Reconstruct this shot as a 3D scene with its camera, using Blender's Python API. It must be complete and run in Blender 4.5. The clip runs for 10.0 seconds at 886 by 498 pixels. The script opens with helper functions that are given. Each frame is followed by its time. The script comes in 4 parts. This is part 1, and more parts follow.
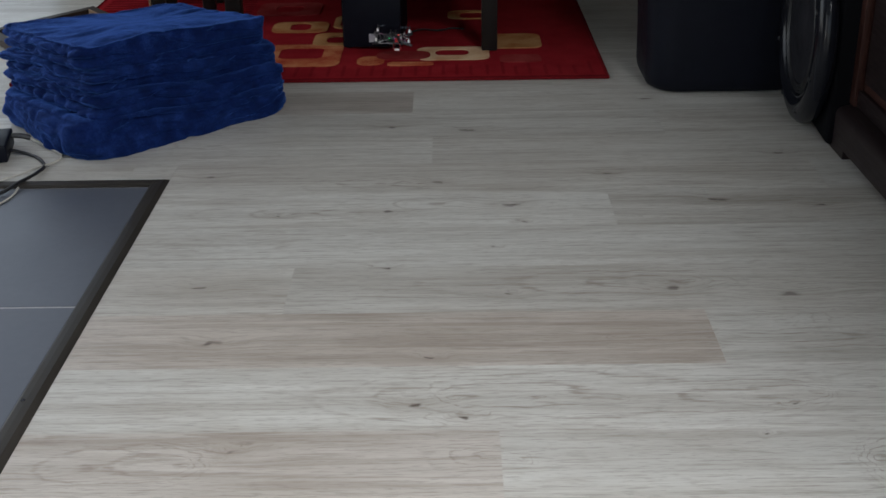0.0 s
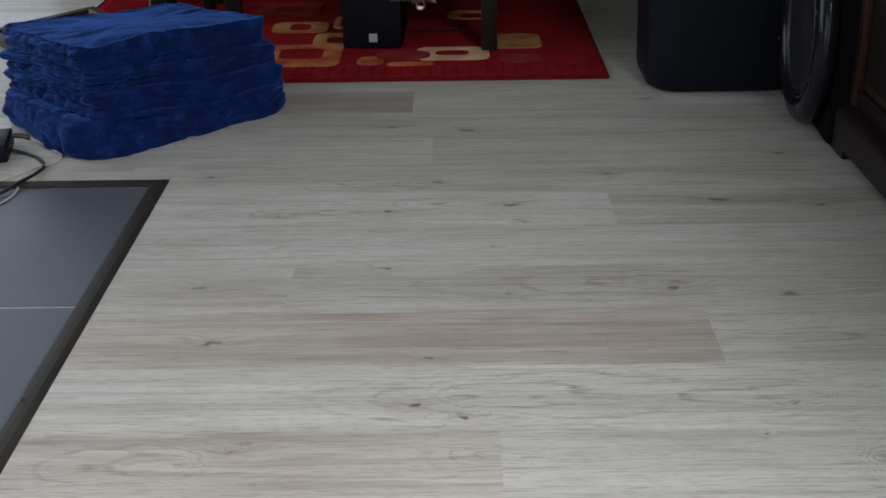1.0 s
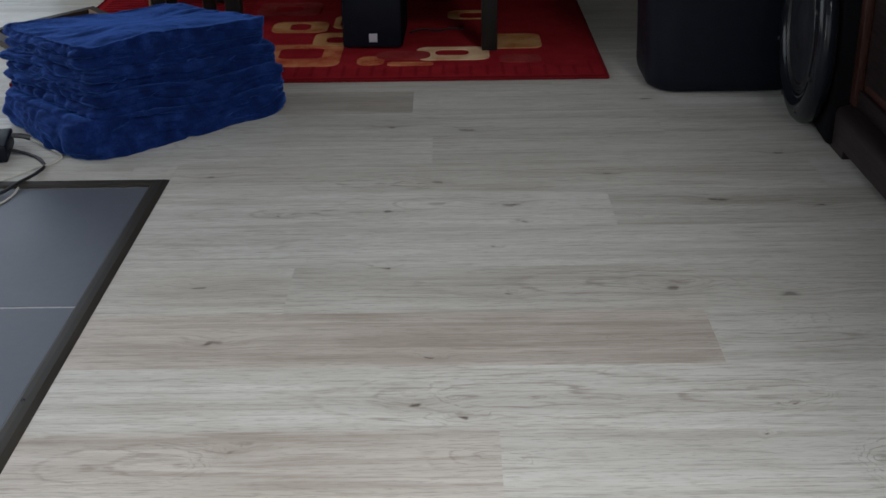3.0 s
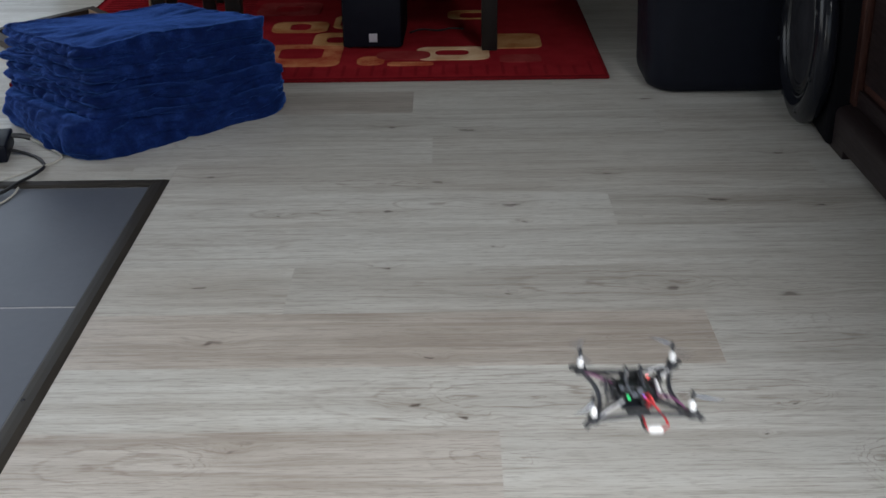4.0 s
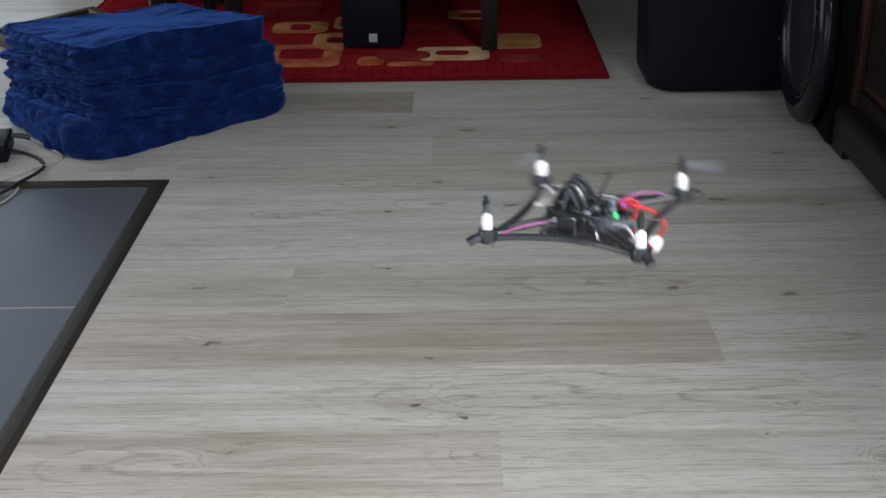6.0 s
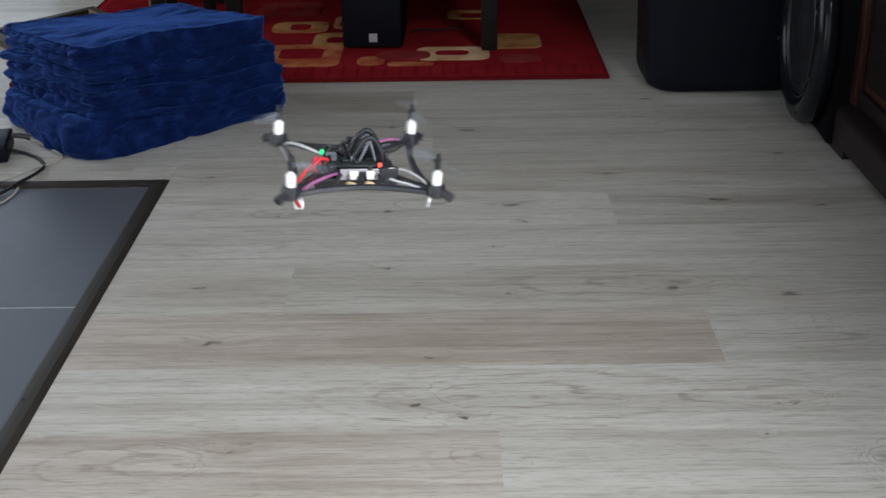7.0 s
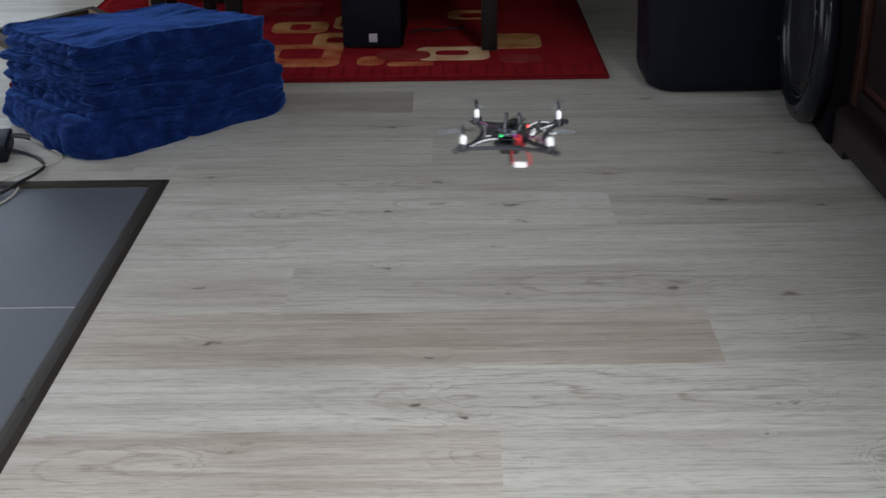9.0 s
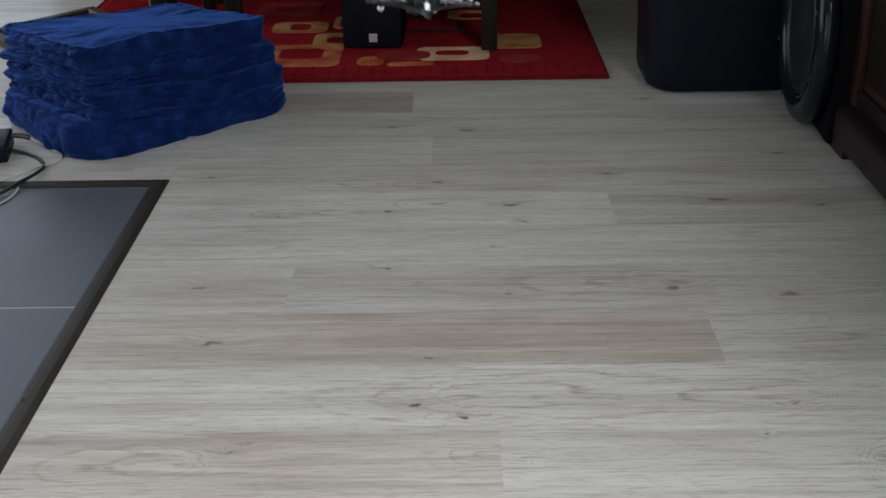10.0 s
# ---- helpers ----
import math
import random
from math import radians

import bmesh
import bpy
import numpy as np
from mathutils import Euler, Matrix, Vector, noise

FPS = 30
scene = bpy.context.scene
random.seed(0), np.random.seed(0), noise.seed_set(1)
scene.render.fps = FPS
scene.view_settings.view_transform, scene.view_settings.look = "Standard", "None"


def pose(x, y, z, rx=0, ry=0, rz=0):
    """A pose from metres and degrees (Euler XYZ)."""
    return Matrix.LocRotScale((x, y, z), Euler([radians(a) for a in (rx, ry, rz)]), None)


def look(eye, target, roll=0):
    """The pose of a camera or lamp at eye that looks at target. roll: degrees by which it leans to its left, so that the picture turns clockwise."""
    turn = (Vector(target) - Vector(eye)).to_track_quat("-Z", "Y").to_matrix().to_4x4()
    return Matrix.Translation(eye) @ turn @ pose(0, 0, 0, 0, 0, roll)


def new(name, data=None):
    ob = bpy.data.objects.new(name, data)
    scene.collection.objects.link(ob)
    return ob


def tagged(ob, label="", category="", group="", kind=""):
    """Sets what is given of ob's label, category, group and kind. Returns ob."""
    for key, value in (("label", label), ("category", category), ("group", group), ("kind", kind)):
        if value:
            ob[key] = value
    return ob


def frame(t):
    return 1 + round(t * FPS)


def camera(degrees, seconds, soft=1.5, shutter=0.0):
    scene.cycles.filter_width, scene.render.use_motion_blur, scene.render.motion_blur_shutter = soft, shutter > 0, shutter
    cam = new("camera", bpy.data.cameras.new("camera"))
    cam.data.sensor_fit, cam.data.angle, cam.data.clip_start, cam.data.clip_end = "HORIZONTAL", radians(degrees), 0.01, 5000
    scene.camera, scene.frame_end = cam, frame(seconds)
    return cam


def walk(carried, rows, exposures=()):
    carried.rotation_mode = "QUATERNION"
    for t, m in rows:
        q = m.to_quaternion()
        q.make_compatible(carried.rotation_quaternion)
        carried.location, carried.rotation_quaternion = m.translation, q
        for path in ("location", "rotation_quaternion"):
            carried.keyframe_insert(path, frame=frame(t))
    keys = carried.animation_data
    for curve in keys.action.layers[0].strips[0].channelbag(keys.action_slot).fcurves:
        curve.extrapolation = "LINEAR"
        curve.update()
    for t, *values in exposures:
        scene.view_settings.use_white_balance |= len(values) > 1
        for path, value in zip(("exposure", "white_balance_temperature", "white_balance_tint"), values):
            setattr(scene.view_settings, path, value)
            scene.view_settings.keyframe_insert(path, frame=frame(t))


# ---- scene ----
# ---- camera: stands still on a tripod, tilted down at the floor ----
cam = camera(40.58, 10.0, soft=1.6, shutter=0.5)
EYE = (0.0, 0.0, 0.940)
AIM = (-0.00965, 0.99995, 0.940 - 0.45780)
STAND = look(EYE, AIM, -0.93)
walk(cam, [(0.0, STAND), (10.0, STAND)], exposures=[(0.0, 0.0), (10.0, 0.0)])

# ---- world and light ----
world = bpy.data.worlds.new("overcast_sky")
scene.world = world
world.use_nodes = True
wn, wl = world.node_tree.nodes, world.node_tree.links
sky = wn.new("ShaderNodeTexSky")
sky.sky_type, sky.sun_disc = "NISHITA", False
sky.sun_elevation, sky.sun_rotation = radians(35), radians(250)
wn["Background"].inputs["Strength"].default_value = 0.10
wl.new(sky.outputs[0], wn["Background"].inputs["Color"])

ROOM = (-2.6, 1.22, -0.75, 4.5, 2.2)  # x0, x1, y0, y1, height
SHADE_BAY = (2.40, 0.35)  # x1 and y1 of an unseen bay by the camera, added to shape the light


def window_light(name, place, target, w, h, watts, colour):
    lamp = bpy.data.lights.new(name, "AREA")
    lamp.shape, lamp.size, lamp.size_y, lamp.energy, lamp.color = "RECTANGLE", w, h, watts, colour
    ob = new(name, lamp)
    ob.matrix_world = look(place, target)
    return ob


# daylight in the openings: glass doors behind the camera and in the side and far walls
# added fill: an invented roof opening over the bay lights the floor
window_light("bay_roof_fill", (1.55, -0.20, 2.26), (1.55, -0.20, 0.0), 1.4, 0.92, 190, (0.935, 0.955, 1.0))
window_light("daylight_door", (-2.585, 3.20, 1.02), (0.0, 3.20, 1.02), 1.6, 1.9, 22, (0.86, 0.93, 1.0))
# added fill at an unseen side opening, balancing the near floor
window_light("side_fill", (-2.585, -0.28, 1.02), (0.0, -0.28, 1.02), 0.8, 1.9, 20, (0.92, 0.96, 1.0))
window_light("daylight_far", (-1.95, 4.485, 1.02), (-1.95, 0.0, 1.02), 0.9, 1.9, 4.2, (0.84, 0.92, 1.0))
window_light("daylight_rear", (0.37, -0.735, 1.02), (0.37, 0.0, 1.02), 3.44, 1.9, 19, (0.86, 0.93, 1.0))

# ---- materials ----


class Nodes:
    """Small helper to wire a principled material."""

    def __init__(self, name):
        self.mat = bpy.data.materials.new(name)
        self.mat.use_nodes = True
        self.t = self.mat.node_tree
        self.b = self.t.nodes["Principled BSDF"]

    def add(self, kind, **props):
        n = self.t.nodes.new("ShaderNode" + kind)
        for k, v in props.items():
            setattr(n, k, v)
        return n

    def link(self, a, b):
        self.t.links.new(a, b)

    def math(self, op, a, b=None, clamp=False):
        n = self.add("Math", operation=op, use_clamp=clamp)
        for i, v in enumerate((a, b)):
            if v is None:
                continue
            if isinstance(v, (int, float)):
                n.inputs[i].default_value = v
            else:
                self.link(v, n.inputs[i])
        return n.outputs[0]

    def vmath(self, op, a, b):
        n = self.add("VectorMath", operation=op)
        for i, v in enumerate((a, b)):
            if isinstance(v, tuple):
                n.inputs[i].default_value = v
            else:
                self.link(v, n.inputs[i])
        return n

    def noise(self, vec, scale, detail=4.0, rough=0.55, distort=0.0):
        n = self.add("TexNoise")
        n.inputs["Scale"].default_value, n.inputs["Detail"].default_value = scale, detail
        n.inputs["Roughness"].default_value, n.inputs["Distortion"].default_value = rough, distort
        self.link(vec, n.inputs["Vector"])
        return n.outputs["Fac"]

    def ramp(self, fac, stops):
        n = self.add("ValToRGB")
        e = n.color_ramp.elements
        while len(e) < len(stops):
            e.new(0.5)
        for i, (p, c) in enumerate(stops):
            e[i].position, e[i].color = p, (*c, 1)
        self.link(fac, n.inputs[0])
        return n.outputs[0]

    def mix(self, fac, a, b, mode="MIX"):
        n = self.add("Mix", data_type="RGBA", blend_type=mode)
        for i, v in ((0, fac), (6, a), (7, b)):
            if isinstance(v, (int, float)):
                n.inputs[i].default_value = v
            elif isinstance(v, tuple):
                n.inputs[i].default_value = (*v, 1)
            else:
                self.link(v, n.inputs[i])
        return n.outputs[2]

    def span(self, fac, a0, a1, b0, b1, smooth=True):
        n = self.add("MapRange", interpolation_type="SMOOTHSTEP" if smooth else "LINEAR")
        self.link(fac, n.inputs[0])
        for i, v in zip((1, 2, 3, 4), (a0, a1, b0, b1)):
            n.inputs[i].default_value = v
        return n.outputs[0]

    def bump(self, fac, strength, distance):
        n = self.add("Bump")
        n.inputs["Strength"].default_value, n.inputs["Distance"].default_value = strength, distance
        self.link(fac, n.inputs["Height"])
        self.link(n.outputs[0], self.b.inputs["Normal"])

    def put(self, name, v):
        if isinstance(v, (int, float)):
            self.b.inputs[name].default_value = v
        elif isinstance(v, tuple):
            self.b.inputs[name].default_value = (*v, 1)
        else:
            self.link(v, self.b.inputs[name])


def plain(name, a, b, rough, metal=0.0, scale=40.0, bump=0.15, dist=0.001, rough2=None, emit=None, space="Object", gloss=0.5):
    """A surface that varies between two colours at two scales, with fine relief."""
    m = Nodes(name)
    tc = m.add("TexCoord").outputs[space]
    fine, wide = m.noise(tc, scale, 5), m.noise(tc, scale * 0.12, 3)
    f = m.math("ADD", m.math("MULTIPLY", fine, 0.5), m.math("MULTIPLY", wide, 0.5))
    m.put("Base Color", m.ramp(f, [(0.3, a), (0.7, b)]))
    m.put("Roughness", m.span(wide, 0.3, 0.7, rough, rough2 if rough2 else rough + 0.08))
    m.put("Metallic", metal)
    m.b.inputs["Specular IOR Level"].default_value = gloss
    if bump:
        m.bump(fine, bump, dist)
    if emit:
        m.put("Emission Color", emit[0])
        m.b.inputs["Emission Strength"].default_value = emit[1]
    return m.mat


# knots of the printed oak: x, y, size
KNOTS = [(-0.454, 1.900, 1.0), (-0.393, 1.698, 1.3), (-0.057, 1.504, 1.3), (0.013, 1.468, 0.7), (-0.036, 1.645, 0.7),
         (-0.310, 1.388, 1.0), (-0.032, 2.400, 1.1), (0.041, 2.736, 1.6), (-0.151, 2.765, 1.3), (-0.128, 2.235, 1.4),
         (0.119, 2.269, 1.7), (0.141, 2.177, 0.6), (0.072, 2.056, 0.6), (-0.127, 1.975, 0.7), (0.095, 1.863, 0.8),
         (0.382, 1.878, 1.5), (0.577, 1.851, 1.9), (0.544, 2.282, 1.6), (0.747, 2.245, 1.2), (0.337, 2.441, 0.9),
         (0.733, 2.552, 0.9), (-0.532, 2.445, 1.1), (-0.355, 2.219, 0.8), (0.495, 2.967, 1.2), (0.441, 1.416, 0.35),
         (0.498, 1.496, 0.4)]


# figured spots of the print, where the year rings open: x, y, half length, half width
FIGURES = [(-0.350, 1.361, 0.055, 0.030), (-0.020, 1.530, -0.095, 0.044), (0.140, 1.523, 0.060, 0.026), (0.235, 1.520, 0.050, 0.020), (0.470, 1.519, 0.055, 0.030),
           (0.540, 1.525, 0.050, 0.028), (0.575, 1.352, -0.050, 0.046), (0.400, 1.695, -0.110, 0.020), (0.290, 1.700, -0.080, 0.014), (0.430, 1.905, 0.080, 0.030),
           (0.085, 1.372, 0.024, 0.014), (0.100, 2.275, 0.055, 0.022), (-0.160, 2.235, 0.060, 0.020), (0.60, 2.27, -0.14, 0.018), (-0.045, 2.391, 0.045, 0.022)]


def oak(name, light, dark, streak):
    """Greyed oak print: crisp short pores on long soft grain, opened year rings, small crooked knots, faint embossing."""
    m = Nodes(name)
    pos = m.add("NewGeometry").outputs["Position"]
    rnd = m.add("ObjectInfo").outputs["Random"]

    def wobble(scale, amount):
        n = m.add("TexNoise")
        n.inputs["Scale"].default_value, n.inputs["Detail"].default_value = scale, 5.0
        m.link(pos, n.inputs["Vector"])
        return m.vmath("ADD", pos, m.vmath("MULTIPLY", m.vmath("SUBTRACT", n.outputs["Color"], (0.5, 0.5, 0.5)).outputs[0], amount).outputs[0]).outputs[0]

    def nearest(points, where, pointed=0.0):
        near = None
        for x, y, hx, hy in points:
            d = m.vmath("MULTIPLY", m.vmath("SUBTRACT", where, (x, y, 0)).outputs[0], (1 / hx, 1 / hy, 0))
            length = m.add("VectorMath", operation="LENGTH")
            m.link(d.outputs[0], length.inputs[0])
            far = length.outputs["Value"]
            if pointed:
                along = m.add("SeparateXYZ")
                m.link(d.outputs[0], along.inputs[0])
                far = m.math("ADD", far, m.math("MULTIPLY", along.outputs[0], pointed))
            near = far if near is None else m.math("MINIMUM", near, far)
        return near

    knot = nearest([(x, y, 0.0125 * s, 0.0050 * s) for x, y, s in KNOTS], wobble(30.0, (0.062, 0.026, 0.0)))
    figure = nearest(FIGURES, wobble(13.0, (0.15, 0.034, 0.0)), 0.78)
    halo = m.span(knot, 0.6, 6.0, 1.0, 0.0)
    core = m.span(knot, 0.30, 1.2, 1.0, 0.0)
    shift = m.add("CombineXYZ")
    m.link(m.math("MULTIPLY", rnd, 37.0), shift.inputs[2])
    m.link(m.math("MULTIPLY", rnd, 11.0), shift.inputs[0])
    bend = m.add("CombineXYZ")
    m.link(m.math("MULTIPLY", halo, 0.014), bend.inputs[1])
    p = m.vmath("ADD", m.vmath("ADD", pos, shift.outputs[0]).outputs[0], bend.outputs[0]).outputs[0]

    def grain(kx, ky, detail=4, rough=0.6, distort=0.4):
        return m.noise(m.vmath("MULTIPLY", p, (kx, ky, 1.0)).outputs[0], 1.0, detail, rough, distort)

    broad = grain(1.1, 15.0, 4, 0.6, 0.9)
    band = grain(1.5, 34.0, 4, 0.6, 0.7)
    fine = grain(4.5, 120.0, 6, 0.72, 0.7)
    pores = grain(34.0, 340.0, 3, 0.65, 0.4)
    ticks = grain(10.0, 215.0, 4, 0.65, 0.6)
    cloud = grain(2.4, 7.0, 3, 0.5, 0.5)
    # year rings as contour lines of a stretched field, in patches
    field = grain(1.3, 6.5, 3, 0.5, 0.4)
    rings = m.math("FRACT", m.math("MULTIPLY", field, 24.0))
    rings = m.span(m.math("ABSOLUTE", m.math("SUBTRACT", rings, 0.5)), 0.0, 0.14, 1.0, 0.0)
    patch = m.span(grain(1.2, 4.6, 2, 0.5, 0.2), 0.52, 0.66, 0.0, 1.0)
    eye = m.math("FRACT", m.math("ADD", m.math("MULTIPLY", figure, 2.4), m.math("MULTIPLY", fine, 0.55)))
    eye = m.span(m.math("ABSOLUTE", m.math("SUBTRACT", eye, 0.5)), 0.0, 0.17, 1.0, 0.0)
    eye = m.math("MULTIPLY", eye, m.span(figure, 0.6, 1.9, 1.0, 0.0))
    broken = m.span(ticks, 0.38, 0.58, 0.18, 1.0)
    c = m.ramp(broad, [(0.34, dark), (0.60, light)])
    c = m.mix(m.math("MULTIPLY", m.span(band, 0.48, 0.66, 0.0, 1.0), 0.42), c, streak)
    c = m.mix(m.math("MULTIPLY", m.span(cloud, 0.50, 0.70, 0.0, 1.0), 0.26), c, streak)
    c = m.mix(m.math("MULTIPLY", m.span(fine, 0.50, 0.63, 0.0, 1.0), 0.40), c, streak)
    c = m.mix(m.math("MULTIPLY", m.math("MULTIPLY", m.math("MULTIPLY", rings, patch), broken), 0.58), c, streak)
    c = m.mix(m.math("MULTIPLY", m.math("MULTIPLY", eye, broken), 0.72), c, (0.225, 0.178, 0.140))
    c = m.mix(m.math("MULTIPLY", m.span(ticks, 0.54, 0.66, 0.0, 1.0), 0.44), c, (0.225, 0.192, 0.160))
    c = m.mix(m.math("MULTIPLY", m.span(pores, 0.52, 0.66, 0.0, 1.0), 0.42), c, (0.22, 0.19, 0.160))
    c = m.mix(m.math("MULTIPLY", halo, 0.26), c, streak)
    c = m.mix(m.math("MULTIPLY", core, m.span(fine, 0.30, 0.58, 0.40, 0.92)), c, (0.070, 0.046, 0.034))
    tone = m.span(rnd, 0.0, 1.0, 0.95, 1.05, False)
    v = m.add("HueSaturation")
    m.link(c, v.inputs["Color"])
    m.link(tone, v.inputs["Value"])
    m.put("Base Color", v.outputs[0])
    m.put("Roughness", m.span(fine, 0.3, 0.7, 0.36, 0.48))
    m.b.inputs["Specular IOR Level"].default_value = 0.5
    m.bump(m.math("ADD", fine, m.math("MULTIPLY", pores, 0.5)), 0.12, 0.0006)
    return m.mat


OAK_PALE = oak("oak_print_pale", (0.582, 0.573, 0.526), (0.484, 0.472, 0.428), (0.315, 0.279, 0.232))
OAK_WARM = oak("oak_print_warm", (0.512, 0.478, 0.428), (0.402, 0.366, 0.320), (0.262, 0.214, 0.170))
OAK_BROWN = oak("oak_print_brown", (0.510, 0.466, 0.410), (0.392, 0.348, 0.298), (0.252, 0.202, 0.158))
OAK_GREY = oak("oak_print_grey", (0.548, 0.535, 0.486), (0.442, 0.424, 0.378), (0.285, 0.245, 0.200))
TILE = plain("grey_porcelain", (0.078, 0.087, 0.106), (0.094, 0.103, 0.124), 0.34, scale=60, bump=0.05, dist=0.0004)
GROUT = plain("pale_grout", (0.34, 0.33, 0.33), (0.43, 0.42, 0.42), 0.9, scale=200)
SCREED = plain("screed", (0.2, 0.2, 0.19), (0.26, 0.25, 0.24), 0.9, scale=20)


def wood(name, a, b, rough, axis=0, scale=9.0, gloss=0.22):
    m = Nodes(name)
    m.b.inputs["Specular IOR Level"].default_value = gloss
    tc = m.add("TexCoord").outputs["Object"]
    k = [14.0, 14.0, 14.0]
    k[axis] = 1.2
    v = m.vmath("MULTIPLY", tc, tuple(k)).outputs[0]
    g = m.noise(v, scale, 5, 0.6, 0.6)
    w = m.noise(tc, 5.0, 3)
    m.put("Base Color", m.ramp(m.math("ADD", m.math("MULTIPLY", g, 0.75), m.math("MULTIPLY", w, 0.25)), [(0.32, a), (0.68, b)]))
    m.put("Roughness", m.span(g, 0.3, 0.7, rough, rough + 0.12))
    m.bump(g, 0.12, 0.0008)
    return m.mat


TRIM_WOOD = wood("dark_trim_wood", (0.020, 0.0175, 0.015), (0.040, 0.035, 0.029), 0.42, 0)
TRIM_WOOD_Y = wood("dark_trim_wood_long", (0.020, 0.0175, 0.015), (0.040, 0.035, 0.029), 0.42, 1)
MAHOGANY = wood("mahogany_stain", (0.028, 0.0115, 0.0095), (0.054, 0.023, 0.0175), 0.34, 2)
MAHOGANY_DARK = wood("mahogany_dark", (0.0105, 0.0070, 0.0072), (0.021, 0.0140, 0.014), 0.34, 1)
BLACK_WOOD = wood("black_stained_wood", (0.006, 0.005, 0.0045), (0.013, 0.010, 0.009), 0.42, 2)
BROWN_WOOD = wood("brown_frame_wood", (0.020, 0.014, 0.011), (0.042, 0.030, 0.023), 0.5, 0)
PALE_WOOD = wood("pale_edge_wood", (0.15, 0.10, 0.06), (0.22, 0.155, 0.10), 0.5, 0)
BLACK_PLASTIC = plain("black_plastic", (0.0038, 0.0044, 0.008), (0.0064, 0.0076, 0.013), 0.42, gloss=0.12, scale=300, bump=0.08, dist=0.0004)
BLACK_VINYL = plain("black_vinyl", (0.0018, 0.0018, 0.0026), (0.003, 0.003, 0.0042), 0.6, gloss=0.06, scale=220, bump=0.12, dist=0.0004)
CONE = plain("speaker_cone", (0.012, 0.012, 0.015), (0.018, 0.018, 0.022), 0.6, gloss=0.1, scale=120)
CHROME = plain("brushed_silver_ring", (0.026, 0.028, 0.036), (0.04, 0.043, 0.053), 0.22, 0.7, scale=90, bump=0.05, dist=0.0003)
GLOSS_BLACK = plain("glossy_black_frame", (0.0060, 0.0065, 0.009), (0.010, 0.011, 0.015), 0.15, gloss=0.20, scale=120, bump=0.04, dist=0.0003)
BADGE = plain("silver_badge", (0.30, 0.28, 0.31), (0.38, 0.36, 0.39), 0.5, scale=300)
WALL = plain("matt_wall_paint", (0.12, 0.11, 0.10), (0.15, 0.138, 0.125), 0.9, scale=60)
CEIL = plain("ceiling_paint", (0.36, 0.35, 0.34), (0.42, 0.41, 0.40), 0.95, scale=60)


def pile(name, a, b, worn=None):
    m = Nodes(name)
    tc = m.add("TexCoord").outputs["Object"]
    f, w = m.noise(tc, 420.0, 3), m.noise(tc, 13.0, 4)
    m.put("Base Color", m.ramp(m.math("ADD", m.math("MULTIPLY", f, 0.45), m.math("MULTIPLY", w, 0.55)), [(0.32, a), (0.66, b)] if worn is None else [(0.36, worn), (0.46, a), (0.62, b)]))
    m.put("Roughness", 0.95)
    m.b.inputs["Specular IOR Level"].default_value = 0.0
    m.bump(f, 0.45, 0.002)
    return m.mat


RUG_RED = pile("rug_red_pile", (0.165, 0.0085, 0.012), (0.25, 0.017, 0.022))
RUG_DARK = pile("rug_dark_red_pile", (0.095, 0.006, 0.008), (0.145, 0.010, 0.013))
RUG_RIB = pile("rug_carved_pile", (0.140, 0.0075, 0.0105), (0.205, 0.0140, 0.0185))
RUG_CREAM = pile("rug_cream_pile", (0.52, 0.33, 0.19), (0.66, 0.48, 0.31), (0.42, 0.19, 0.10))
RUG_GOLD = pile("rug_gold_pile", (0.34, 0.15, 0.055), (0.46, 0.25, 0.11), (0.26, 0.06, 0.03))
RUG_ORANGE = pile("rug_orange_pile", (0.36, 0.08, 0.035), (0.52, 0.22, 0.10), (0.22, 0.018, 0.02))
RUG_ROSE = pile("rug_rose_pile", (0.20, 0.024, 0.024), (0.25, 0.042, 0.038), (0.19, 0.013, 0.016))


def fleece():
    m = Nodes("blue_fleece")
    tc = m.add("TexCoord").outputs["Object"]
    f, w = m.noise(tc, 240.0, 4, 0.7), m.noise(tc, 22.0, 4, 0.6, 0.1)
    c = m.ramp(m.math("ADD", m.math("MULTIPLY", f, 0.35), m.math("MULTIPLY", w, 0.65)),
               [(0.34, (0.0026, 0.0072, 0.040)), (0.50, (0.0046, 0.0140, 0.074)), (0.66, (0.014, 0.036, 0.150))])
    m.put("Base Color", c)
    m.put("Roughness", 0.9)
    m.b.inputs["Sheen Weight"].default_value = 0.55
    m.b.inputs["Sheen Roughness"].default_value = 0.35
    m.b.inputs["Sheen Tint"].default_value = (0.10, 0.26, 0.85, 1)
    m.b.inputs["Specular IOR Level"].default_value = 0.05
    m.bump(m.math("ADD", m.math("MULTIPLY", f, 0.5), w), 0.5, 0.006)
    return m.mat


FLEECE = fleece()
CABLE_BLACK = plain("black_cable_rubber", (0.008, 0.008, 0.009), (0.014, 0.014, 0.016), 0.4, scale=200)
CABLE_CREAM = plain("cream_cable", (0.40, 0.38, 0.33), (0.50, 0.47, 0.41), 0.45, scale=200)
CARBON = plain("black_nylon_frame", (0.0075, 0.008, 0.011), (0.015, 0.0165, 0.022), 0.28, gloss=0.75, scale=600, bump=0.1, dist=0.0002)
STEEL = plain("bright_motor_steel", (0.95, 0.95, 0.95), (0.98, 0.975, 0.965), 0.40, 0.35, scale=500, bump=0.03, dist=0.0001)
DULL_SILVER = plain("dull_grey_component", (0.10, 0.11, 0.13), (0.16, 0.17, 0.20), 0.45, scale=500)
PCB = plain("dark_circuit_board", (0.007, 0.011, 0.011), (0.012, 0.019, 0.018), 0.5, scale=700)
